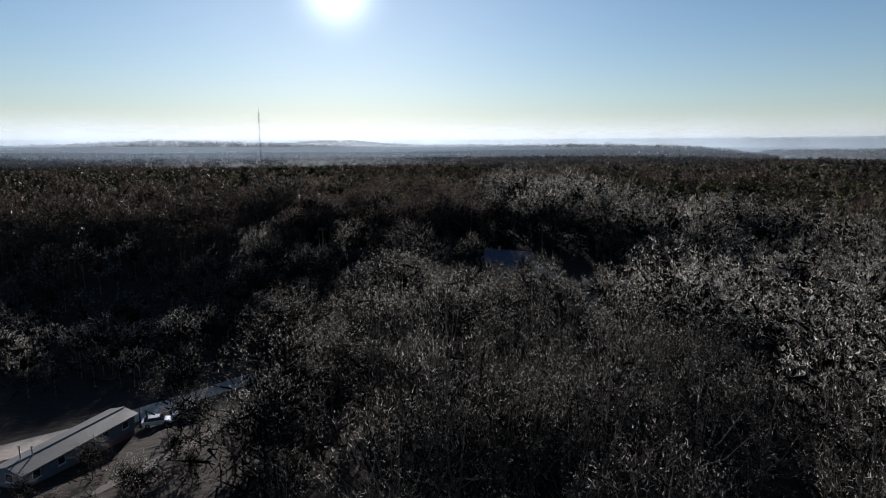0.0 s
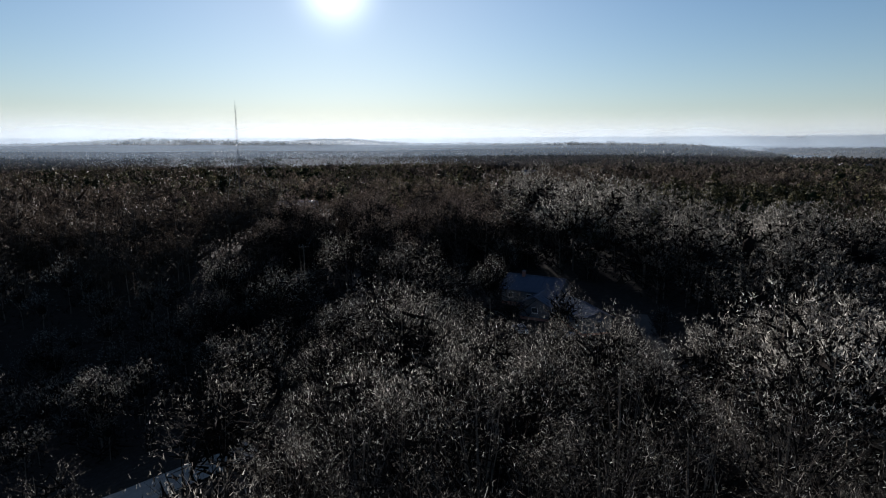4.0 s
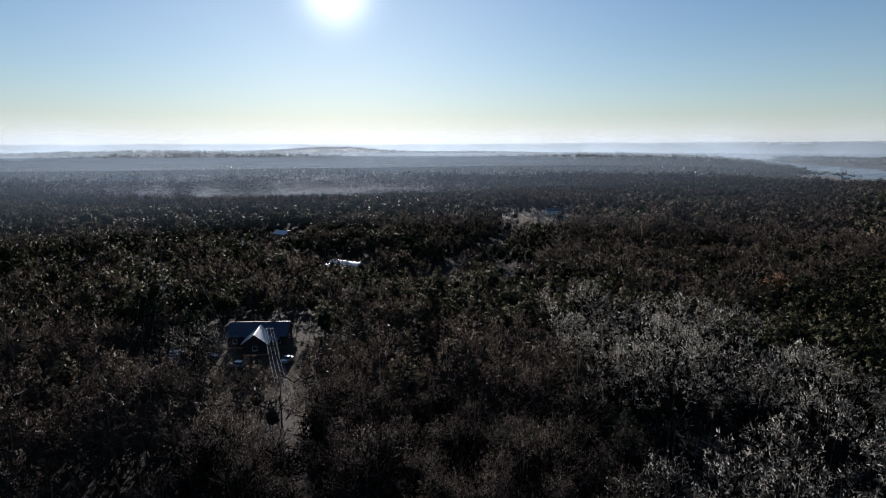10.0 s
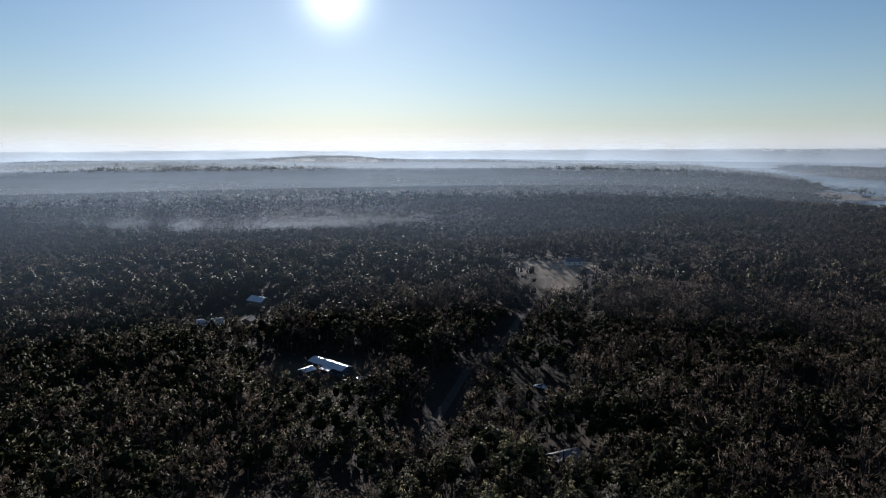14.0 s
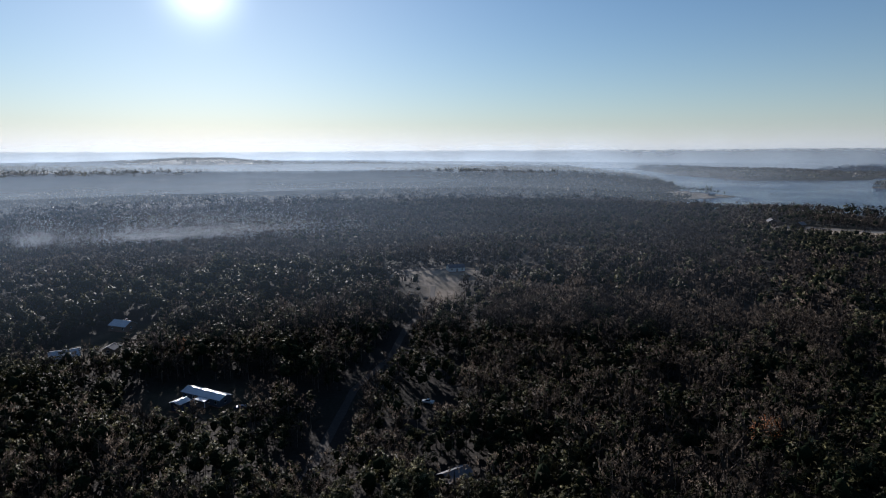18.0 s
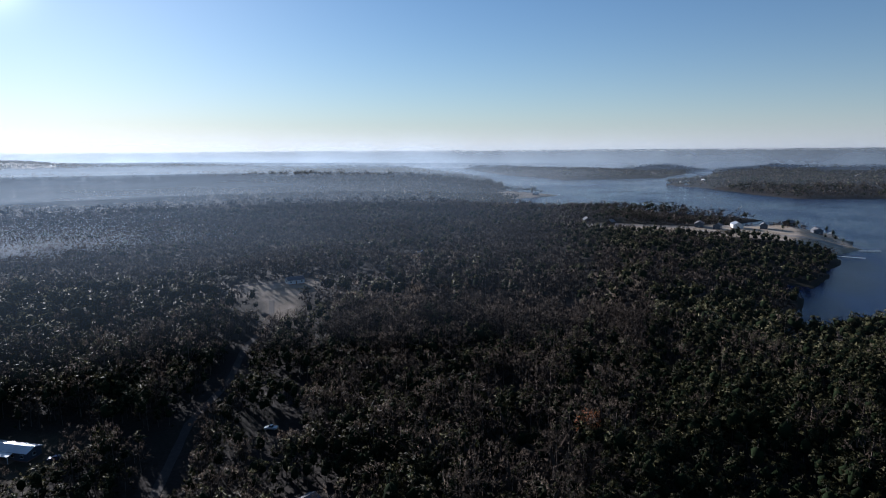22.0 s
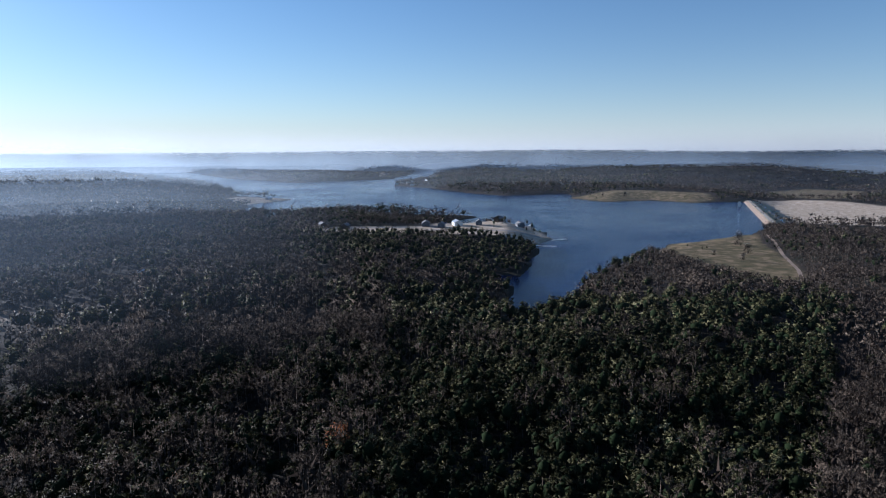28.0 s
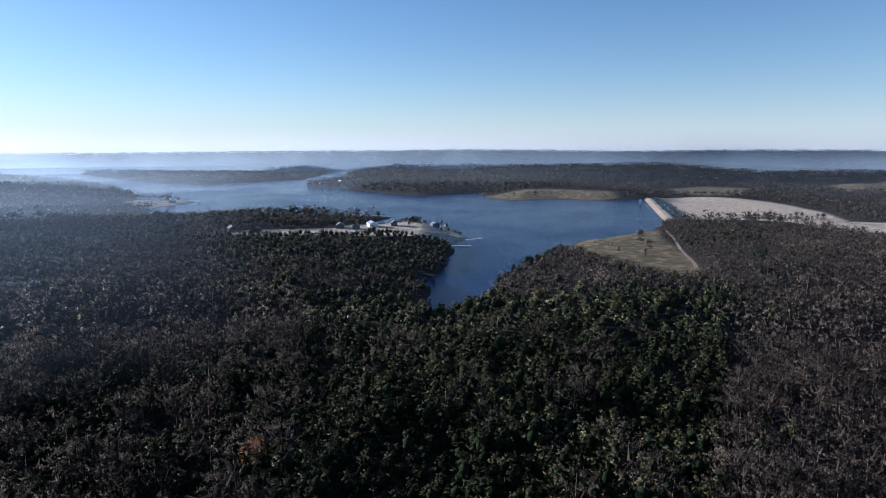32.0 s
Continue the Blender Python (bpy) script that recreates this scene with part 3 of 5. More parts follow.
def bare_tree(seed, high, wide, limbs, clumps, twigs, width, leaves, leaf, slim, sides=5, core=0, lump=0.14, solid=0.0, rough=0.2):
    """A leafless broad-leaved tree: (trunk and limbs, crown of twigs with flecks at their ends)."""
    gen = np.random.default_rng(seed)
    wood, crown = Pile(), Pile()
    lean = gen.normal(size=2) * 0.4
    fork = high * gen.uniform(0.3, 0.42)
    girth = high * 0.0115
    stem = [(0, 0, -0.6), (lean[0] * 0.2, lean[1] * 0.2, fork * 0.5), (lean[0] * 0.5, lean[1] * 0.5, fork), (lean[0], lean[1], high * 0.72), (lean[0] * 1.3, lean[1] * 1.3, high * 0.93)]
    wood.add(*tube(stem, [girth * 1.25, girth, girth * 0.85, girth * 0.4, girth * 0.12], sides))
    mid = np.array([0, 0, high * 0.6])
    size = np.array([wide, wide, high * 0.36])
    heads = dome(gen, clumps) * gen.uniform(0.72, 1.05, (clumps, 1))
    place = mid + heads * size
    for k in range(min(limbs, clumps)):
        p2 = place[k]
        p0 = np.array([lean[0] * 0.5, lean[1] * 0.5, min(p2[2] * 0.75, fork * gen.uniform(0.9, 1.35))])
        p1 = p0 * 0.5 + p2 * 0.5 + np.array([0, 0, -0.05 * high])
        g = girth * gen.uniform(0.3, 0.5)
        wood.add(*tube([p0, p1, p2], [g, g * 0.6, g * 0.15], max(3, sides - 1)))
        for _ in range(4 if twigs > 500 else 0):
            s = gen.uniform(0.4, 0.95)
            q0 = p0 * (1 - s) ** 2 + 2 * p1 * s * (1 - s) + p2 * s * s
            q1 = q0 + unit(gen, 1, 0.4)[0] * wide * gen.uniform(0.25, 0.5)
            wood.add(*tube([q0, q1], [g * 0.3, g * 0.06], 3))
    # dark blades added inside the crown stand for its inner shade
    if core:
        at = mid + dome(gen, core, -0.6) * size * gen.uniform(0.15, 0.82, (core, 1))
        # the lowest are added to keep sun streaks off the ground
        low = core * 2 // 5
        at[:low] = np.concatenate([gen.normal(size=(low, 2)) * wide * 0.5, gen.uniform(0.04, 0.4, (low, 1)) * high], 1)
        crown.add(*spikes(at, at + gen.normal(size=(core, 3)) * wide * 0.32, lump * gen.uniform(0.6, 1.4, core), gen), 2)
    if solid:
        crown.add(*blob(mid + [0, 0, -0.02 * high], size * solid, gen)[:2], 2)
    pick = gen.integers(0, clumps, twigs)
    base = place[pick] + gen.normal(size=(twigs, 3)) * np.array([0.16, 0.16, 0.14]) * wide
    away = (base - mid) / size
    away /= np.linalg.norm(away, axis=1, keepdims=True) + 1e-6
    d = gen.normal(size=(twigs, 3)) * 0.5 + away * 0.8 + np.array([0, 0, 0.35])
    d /= np.linalg.norm(d, axis=1, keepdims=True)
    tip = base + d * gen.uniform(0.5, 1.3, (twigs, 1)) * wide * 0.3
    crown.add(*spikes(base, tip, gen.uniform(0.5, 1.2, twigs) * width, gen), 0, np.repeat(away, 3, 0))
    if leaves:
        # the fine ends of the twigs, on the upper and outer side of the crown, flecks whose pale colours stand for
        # glints
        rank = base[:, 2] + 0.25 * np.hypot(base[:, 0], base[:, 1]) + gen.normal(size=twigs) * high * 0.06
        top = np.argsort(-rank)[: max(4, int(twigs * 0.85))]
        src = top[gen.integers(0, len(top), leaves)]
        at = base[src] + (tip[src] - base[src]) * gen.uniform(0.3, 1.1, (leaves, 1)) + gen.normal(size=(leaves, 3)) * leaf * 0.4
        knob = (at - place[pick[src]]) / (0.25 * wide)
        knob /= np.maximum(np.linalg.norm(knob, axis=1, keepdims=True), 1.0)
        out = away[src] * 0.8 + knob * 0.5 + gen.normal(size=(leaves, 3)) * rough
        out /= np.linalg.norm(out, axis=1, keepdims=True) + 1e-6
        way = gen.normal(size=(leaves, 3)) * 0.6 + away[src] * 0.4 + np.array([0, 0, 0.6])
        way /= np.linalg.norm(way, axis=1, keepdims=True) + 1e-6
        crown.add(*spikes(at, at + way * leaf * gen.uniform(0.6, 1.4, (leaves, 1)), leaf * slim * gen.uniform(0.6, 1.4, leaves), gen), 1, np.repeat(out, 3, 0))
    return wood.out(), crown.out()


def pine_tree(seed, high, wide, clumps, blades, length, width, sides=5, boughs=True, core=0, lump=0.2, solid=0.0):
    """A pine: (trunk and boughs, crown of needle sprays in rounded clumps)."""
    gen = np.random.default_rng(seed)
    wood, crown = Pile(), Pile()
    girth = high * 0.0105
    lean = gen.normal(size=2) * 0.25
    wood.add(*tube([(0, 0, -0.6), (lean[0] * 0.5, lean[1] * 0.5, high * 0.5), (lean[0], lean[1], high * 0.95)], [girth * 1.2, girth * 0.8, girth * 0.12], sides))
    heads = dome(gen, clumps, -0.75)
    slim = np.clip(1.05 - 0.45 * heads[:, 2:], 0.5, 1.2)
    place = np.array([0, 0, high * 0.64]) + heads * np.concatenate([slim * wide, slim * wide, 0 * slim + high * 0.34], 1) * gen.uniform(0.6, 1.0, (clumps, 1))
    if boughs:
        for p in place:
            wood.add(*tube([(lean[0] * 0.5, lean[1] * 0.5, p[2] - 0.12 * high * 0.5), p], [girth * 0.2, girth * 0.05], 3))
    # dark blades added among the boughs as the crown's inner shade
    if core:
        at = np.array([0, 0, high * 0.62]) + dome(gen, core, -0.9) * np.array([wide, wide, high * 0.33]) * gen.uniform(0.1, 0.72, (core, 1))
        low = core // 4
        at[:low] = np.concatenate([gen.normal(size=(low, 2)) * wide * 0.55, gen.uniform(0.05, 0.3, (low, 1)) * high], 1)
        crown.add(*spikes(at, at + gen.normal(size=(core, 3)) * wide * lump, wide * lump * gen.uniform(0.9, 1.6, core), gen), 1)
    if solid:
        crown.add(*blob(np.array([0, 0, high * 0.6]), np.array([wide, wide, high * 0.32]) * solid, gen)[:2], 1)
    n = clumps * blades
    hub = np.repeat(place, blades, 0)
    away = np.repeat(heads, blades, 0) * [1, 1, 0.8] + np.array([0, 0, 0.2])
    puff = gen.normal(size=(n, 3))
    puff /= np.linalg.norm(puff, axis=1, keepdims=True)
    puff[:, 2] = np.where(puff[:, 2] < -0.2, -puff[:, 2], puff[:, 2])
    face = away * 0.7 + puff * 0.6 + gen.normal(size=(n, 3)) * 0.12
    d = gen.normal(size=(n, 3)) * 0.6 + puff * 0.7 - np.array([0, 0, 0.3])
    d /= np.linalg.norm(d, axis=1, keepdims=True) + 1e-6
    base = hub + puff * length * gen.uniform(0.3, 0.8, (n, 1)) - d * length * 0.3
    crown.add(*spikes(base, base + d * length * gen.uniform(0.7, 1.2, (n, 1)), width * gen.uniform(0.7, 1.3, n), gen), 0, np.repeat(face, 3, 0))
    return wood.out(), crown.out()


def joined(tree):
    (v0, f0, s0, m0), (v1, f1, s1, m1) = tree
    return np.concatenate([v0, v1]), np.concatenate([f0, f1 + len(v0)]), np.concatenate([0 * s0, s1 + 1]), np.concatenate([m0, m1])


# where the trees stand
EYES = ((0.0, -12.0, -41, 41), (-14.0, 186.0, -41, 99))


def in_view(x, y, margin=0.0):
    ok = np.zeros(x.shape, bool)
    for ex, ey, a0, a1 in EYES:
        az = np.degrees(np.arctan2(x - ex, y - ey))
        ok |= (az > a0 - margin) & (az < a1 + margin)
    return ok


LINE = [(0, 0), (-14, 186)]


def stand(lo, hi, gap):
    """Places of trees between two distances from the flown line, about gap metres apart."""
    reach = hi + 10
    gx, gy = np.meshgrid(np.arange(-0.66 * reach - 60, reach + 20, gap), np.arange(-20, reach + 210, gap))
    gx, gy = gx.ravel(), gy.ravel()
    gx = gx + rng.uniform(-0.5, 0.5, gx.size) * gap * 0.95
    gy = gy + rng.uniform(-0.5, 0.5, gy.size) * gap * 0.95
    d = along(gx, gy, LINE)
    ok = (d >= lo) & (d < hi) & in_view(gx, gy)
    gx, gy, d = gx[ok], gy[ok], d[ok]
    sd = shore_distance(gx, gy)
    ok = (sd > 3) & (open_land(gx, gy) > 3.2) & ((wander(gx + 700, gy + 20, 15) > 0.2) | (hi > 1200))
    gx, gy, d, sd = gx[ok], gy[ok], d[ok], sd[ok]
    low = height(gx, gy, sd)
    return gx, gy, low, d


def growth(x, y):
    """How tall the wood stands here, against its usual height: young growth in the hollow and at the lake."""
    g = 1.0 - 0.36 * (1 - smooth(side(x, y, HOLLOW), -12, 14))
    g = g * (1 - 0.2 * smooth(np.hypot(x + 14, y - 186), 380, 560))
    g = g * (0.72 + 0.3 * wander(x + 300, y + 170, 38) + 0.22 * wander(x + 40, y + 90, 13))
    return g * (0.72 + 0.28 * smooth(open_land(x, y, False), 4, 16))


def pine_share(x, y):
    """How much of the wood is pine, from place to place."""
    r = np.hypot(x + 14, y - 186)
    az = np.degrees(np.arctan2(x + 14, y - 186))
    n = wander(x + 77, y + 31, 38) * 0.6 + wander(x, y, 110) * 0.4
    p = 0.03 + 0 * x
    p = np.where((y > 272 + 30 * (n - 0.5)) & (r > 60), 0.72, p)
    p = np.where((r > 290) & (az > 5), 0.3, p)
    p = np.where((az > 45) & (az < 84) & (r > 85) & (r < 440), 0.92, p)
    p = np.where((az >= 84) & (r > 60), 0.06, p)
    p = np.where((r > 460) & (az <= 84), 0.25, p)
    p = np.where((x > 380) & (x < 640) & (y > 470) & (y < 720), 0.75, p)
    p = np.where((r > 520) & (az > 70), 0.1, p)
    return np.clip(p + (n - 0.5) * np.where(p > 0.8, 0.35, np.where(p < 0.1, 0.12, 0.9)), 0.0, 0.98) * smooth(y, 175, 215)


BARE_SIZES = ((16, 4.6), (17.5, 5.4), (14.5, 4.2), (18, 5.0), (15.5, 5.6))
BARE_FINE = [bare_tree(150 + k, h, w, 18, 30, 900, 0.028, 1000, 0.32, 0.13, core=300, lump=0.12, rough=0.35) for k, (h, w) in enumerate(BARE_SIZES)]
BARE_NEAR = [bare_tree(100 + k, h, w, 14, 30, 600, 0.04, 1300, 0.32, 0.24, core=420, lump=0.3, rough=0.3) for k, (h, w) in enumerate(BARE_SIZES)]
PINE_NEAR = [pine_tree(200 + k, h, w, 44, 26, 0.7, 0.19, core=100, lump=0.17, solid=0.55) for k, (h, w) in enumerate(((15, 2.9), (16, 3.2), (12.5, 2.7), (14, 3.4)))]
BARE_MID = [joined(bare_tree(300 + k, h, w, 5, 26, 90, 0.085, 560, 0.44, 0.32, 3, core=90, lump=0.36, solid=0.3)) for k, (h, w) in enumerate(((16, 4.6), (17, 5.2), (14, 4.4), (15, 5.5)))]
PINE_MID = [joined(pine_tree(400 + k, h, w, 22, 15, 0.8, 0.3, 3, False, core=16, lump=0.22, solid=0.54)) for k, (h, w) in enumerate(((12, 2.7), (14, 3.1), (10.5, 2.6), (11.5, 3.1)))]
BARE_BACK = [joined(bare_tree(320 + k, h, w, 3, 18, 30, 0.13, 240, 0.62, 0.36, 3, core=44, lump=0.7)) for k, (h, w) in enumerate(((16, 5.0), (15, 5.6), (14, 5.0)))]
PINE_BACK = [joined(pine_tree(420 + k, h, w, 16, 10, 0.95, 0.42, 3, False, core=8, lump=0.3, solid=0.58)) for k, (h, w) in enumerate(((12, 2.9), (13, 3.2), (10.5, 2.9)))]
BARE_FAR = [joined(bare_tree(500 + k, h, w, 0, 12, 6, 0.4, 32, 1.25, 0.5, 3, core=16, lump=1.4)) for k, (h, w) in enumerate(((13, 5.6), (14, 6.0), (12, 5.4)))]
PINE_FAR = [joined(pine_tree(600 + k, h, w, 12, 5, 1.7, 0.9, 3, False, solid=0.78)) for k, (h, w) in enumerate(((12, 4.0), (13, 4.4), (11, 4.0)))]
BARE_TINY = [joined(bare_tree(700 + k, h, w, 0, 6, 6, 1.2, 9, 2.2, 0.8, 3, core=8, lump=2.8)) for k, (h, w) in enumerate(((13, 8.5), (14, 9.5)))]
PINE_TINY = [joined(pine_tree(800 + k, h, w, 6, 3, 4.2, 2.4, 3, False, core=8, lump=0.45)) for k, (h, w) in enumerate(((12, 7.5), (13, 8.5)))]


def grove(seed, wide, high, n, slot):
    """A patch of far wood: an uneven low mound of many crown pieces."""
    gen = np.random.default_rng(seed)
    pile = Pile()
    at = np.stack([gen.normal(size=n) * wide * 0.5, gen.normal(size=n) * wide * 0.5, gen.uniform(0.35, 1.0, n) * high], 1)
    pile.add(*spikes(at, at + gen.normal(size=(n, 3)) * np.array([5, 5, 2.5]), gen.uniform(3, 6, n), gen, np.array([0, 0, 0.6]) + gen.normal(size=(n, 3)) * 0.5), slot)
    return pile.out()


BARE_GROVE = [grove(900 + k, 44, 13, 44, 1) for k in range(3)]
PINE_GROVE = [grove(910 + k, 40, 13, 44, 1) for k in range(2)]


def plant(name, kinds, x, y, z, sizes, mats, label):
    """All the trees of a far stand in one mesh."""
    if not len(x):
        return None
    pile_v, pile_f, pile_s, pile_m, pile_t, n = [], [], [], [], [], 0
    which = rng.integers(0, len(kinds), len(x))
    turn, big, tall, tint = rng.uniform(0, 6.28, len(x)), rng.uniform(0.75, 1.18, len(x)) * sizes, rng.uniform(0.85, 1.15, len(x)), np.clip(0.55 * rng.random(len(x)) + 0.9 * (wander(x + 60, y + 80, 24) * 0.5 + wander(x, y + 400, 90) * 0.5) - 0.22, 0, 1)
    for k, (v, f, s, nm) in enumerate(kinds):
        m = np.where(which == k)[0]
        if not len(m):
            continue
        c, sn, b = np.cos(turn[m])[:, None], np.sin(turn[m])[:, None], big[m][:, None]
        V = np.stack([(v[:, 0] * c - v[:, 1] * sn) * b + x[m][:, None], (v[:, 0] * sn + v[:, 1] * c) * b + y[m][:, None],
                      v[:, 2] * b * tall[m][:, None] + z[m][:, None]], -1).reshape(-1, 3)
        pile_m.append(np.stack([nm[:, 0] * c - nm[:, 1] * sn, nm[:, 0] * sn + nm[:, 1] * c, np.broadcast_to(nm[:, 2], (len(m), len(nm)))], -1).reshape(-1, 3))
        F = (f[None] + (np.arange(len(m)) * len(v))[:, None, None]).reshape(-1, 3) + n
        pile_v.append(V); pile_f.append(F); pile_s.append(np.tile(s, len(m))); pile_t.append(np.repeat(tint[m], len(v))); n += len(V)
    me = soup(name, np.concatenate(pile_v), np.concatenate(pile_f), np.concatenate(pile_s), np.concatenate(pile_m), np.concatenate(pile_t))
    ob = link_part(name, me, mats=mats)
    return tagged(ob, label, "woods", kind="stuff")


def tree_thing(name, kinds, mats, labels, category, group):
    made = []
    for k, (wood, crown) in enumerate(kinds):
        ob = empty(name, 0, 0, 0)
        link_part("trunk", soup("trunk", *wood[:2]), ob, mats=(M_BARK,))
        link_part("crown", soup("crown", *crown), ob, mats=mats)
        tagged(ob, labels[k % len(labels)], category, group)
        made.append(ob)
    return made


bare_masters = tree_thing("bare_tree", BARE_NEAR, (M_TWIG_NEAR, M_GLINT_NEAR, M_CROWN_SHADE),
                          ("leafless hardwood tree with fine grey-brown twigs", "bare oak tree with sun glints painted on its twig ends"), "tree", "leafless trees of the wood")
brown_masters = tree_thing("bare_tree", BARE_NEAR[:3], (M_TWIG_NEAR, M_LEAF_BROWN, M_CROWN_SHADE), ("dark reddish brown leafless hardwood tree beside the drive",), "tree", "leafless trees of the wood")
fine_masters = tree_thing("bare_tree", BARE_FINE, (M_TWIG_NEAR, M_GLINT_NEAR, M_CROWN_SHADE),
                          ("leafless hardwood tree with fine grey-brown twigs", "bare oak tree with glints painted on its slender twigs"), "tree", "leafless trees of the wood")
pine_masters = tree_thing("pine_tree", PINE_NEAR, (M_PINE_NEAR, M_PINE_SHADE), ("dark green pine tree with open needled boughs",), "tree", "pines of the wood")

NX, NY, NZ, ND = stand(0, 330, 4.2)
pines = rng.random(NX.size) < pine_share(NX, NY)
keep = rng.random(NX.size) < np.where(pines, 0.9, 0.5)
NX, NY, NZ, ND, pines = NX[keep], NY[keep], NZ[keep], ND[keep], pines[keep]
NG = growth(NX, NY)
order = np.argsort(ND)
single = np.zeros(NX.size, bool)
brown = (NY > 168) & (NX < 10 + 14 * wander(NX + 20, NY, 22))
used = set()
for is_pine in (False, True):
    for i in [i for i in order if pines[i] == is_pine][:300]:
        masters = pine_masters if is_pine else fine_masters if NY[i] < 82 else brown_masters if brown[i] else bare_masters
        single[i] = True
        master = masters[int(rng.integers(0, len(masters)))]
        s = rng.uniform(0.78, 1.14) * NG[i]
        m = pose(NX[i], NY[i], NZ[i], 0, 0, rng.uniform(0, 360)) @ Matrix.Diagonal((s, s, s * rng.uniform(0.9, 1.1), 1))
        if master in used:
            copy_thing(master, m)
        else:
            master.matrix_basis = m
            used.add(master)
for lo, hi, kinds_b, kinds_p in ((0, 120, BARE_MID, PINE_MID), (120, 331, BARE_BACK, PINE_BACK)):
    for dull in (False, True):
        ok = ~single & ~pines & (ND >= lo) & (ND < hi) & ((brown | (lo > 0)) == dull)
        plant("leafless_wood", kinds_b, NX[ok], NY[ok], NZ[ok], growth(NX[ok], NY[ok]), (M_BARK, M_TWIG, M_LEAF_FAR, M_FAR_SHADE) if dull else (M_BARK, M_TWIG, M_GLINT, M_CROWN_SHADE),
              "brown leafless hardwood forest with bare trunks" if dull else "leafless grey hardwood forest with glints painted on its pale twigs")
    ok = ~single & pines & (ND >= lo) & (ND < hi)
    plant("pine_wood", kinds_p, NX[ok], NY[ok], NZ[ok], growth(NX[ok], NY[ok]), (M_BARK, M_PINE, M_PINE_SHADE), "dense dark green pine forest")
for lo, hi, gap, big, far_bare, far_pine, word in ((330, 1000, 7.3, 1.0, BARE_FAR, PINE_FAR, "distant"), (1000, 2300, 18.0, 1.2, BARE_TINY, PINE_TINY, "far"), (2300, 4750, 48.0, 1.0, BARE_GROVE, PINE_GROVE, "hazy far-off")):
    FX, FY, FZ, FD = stand(lo, hi, gap)
    pines = rng.random(FX.size) < pine_share(FX, FY)
    plant("leafless_wood", far_bare, FX[~pines], FY[~pines], FZ[~pines], big * growth(FX[~pines], FY[~pines]), (M_BARK, M_TWIG, M_LEAF_FAR, M_FAR_SHADE), word + " brown leafless hardwood forest on low hills")
    plant("pine_wood", far_pine, FX[pines], FY[pines], FZ[pines], big * growth(FX[pines], FY[pines]), (M_BARK, M_PINE, M_PINE_SHADE), word + " dark green pine forest on low hills")

# ---------------------------------------------------------------- surfaces of the built things
M_PALE_METAL = plain("pale_sheet_metal", ((0.3, (0.4, 0.41, 0.42)), (0.6, (0.55, 0.555, 0.56)), (0.8, (0.36, 0.33, 0.3))), 0.38, 0.55, 1.2, 0, 0.4)
M_BLUE_METAL = plain("blue_sheet_metal", ((0.3, (0.028, 0.036, 0.06)), (0.7, (0.055, 0.068, 0.1))), 0.5, 0.1, 1.2)
M_SHINGLE = plain("grey_shingle", ((0.3, (0.1, 0.1, 0.11)), (0.7, (0.2, 0.19, 0.19))), 0.85, 0, 2.0, 0.02)
M_WHITE = plain("white_siding", ((0.3, (0.55, 0.55, 0.53)), (0.7, (0.74, 0.73, 0.7))), 0.6, 0, 1.5)
M_GREY_WALL = plain("grey_siding", ((0.3, (0.06, 0.07, 0.085)), (0.7, (0.1, 0.11, 0.13))), 0.65, 0, 1.5)
M_TIMBER = plain("brown_timber", ((0.3, (0.1, 0.065, 0.045)), (0.7, (0.22, 0.15, 0.1))), 0.8, 0, 3.0)
M_DARK_TIMBER = plain("dark_timber", ((0.3, (0.022, 0.016, 0.013)), (0.7, (0.05, 0.036, 0.028))), 0.8, 0, 3.0)
M_POLE = plain("tarred_pole", ((0.3, (0.06, 0.045, 0.035)), (0.7, (0.14, 0.11, 0.085))), 0.85, 0, 4.0)
M_STEEL = plain("galvanised_steel", ((0.3, (0.38, 0.39, 0.4)), (0.7, (0.55, 0.56, 0.57))), 0.45, 0.8, 2.0)
M_MAST = plain("weathered_mast_steel", ((0.3, (0.05, 0.05, 0.055)), (0.7, (0.1, 0.1, 0.105))), 0.7, 0.2, 2.0)
M_BLACK = plain("black_rubber", ((0.3, (0.012, 0.012, 0.012)), (0.7, (0.03, 0.03, 0.03))), 0.8, 0, 5.0)
M_BRICK = plain("red_brick", ((0.3, (0.2, 0.09, 0.07)), (0.7, (0.32, 0.16, 0.12))), 0.85, 0, 6.0)
M_TRAILER = plain("grey_siding_panels", ((0.3, (0.13, 0.135, 0.145)), (0.7, (0.22, 0.225, 0.235))), 0.6, 0, 1.5)
M_TRAILER_ROOF = plain("dull_roof_metal", ((0.3, (0.07, 0.07, 0.07)), (0.6, (0.12, 0.118, 0.115)), (0.8, (0.05, 0.045, 0.04))), 0.5, 0.1, 0.9, 0, 0.35)
M_GRAVEL = plain("gravel", ((0.3, (0.2, 0.17, 0.14)), (0.55, (0.32, 0.28, 0.24)), (0.75, (0.42, 0.38, 0.33))), 0.95, 0, 1.5, 0.03)
M_DIRT = plain("brown_dirt", ((0.3, (0.05, 0.04, 0.033)), (0.6, (0.09, 0.072, 0.06)), (0.8, (0.15, 0.12, 0.1))), 0.95, 0, 1.2, 0.03)
# the brown dirt again, with the wood's shade put into its colour
M_TRACK = plain("shaded_track_dirt", ((0.3, (0.025, 0.02, 0.017)), (0.6, (0.05, 0.04, 0.034)), (0.8, (0.09, 0.072, 0.06))), 0.95, 0, 0.7, 0.04)
M_ASPHALT = plain("worn_asphalt", ((0.3, (0.06, 0.06, 0.065)), (0.7, (0.13, 0.13, 0.13))), 0.85, 0, 1.5)
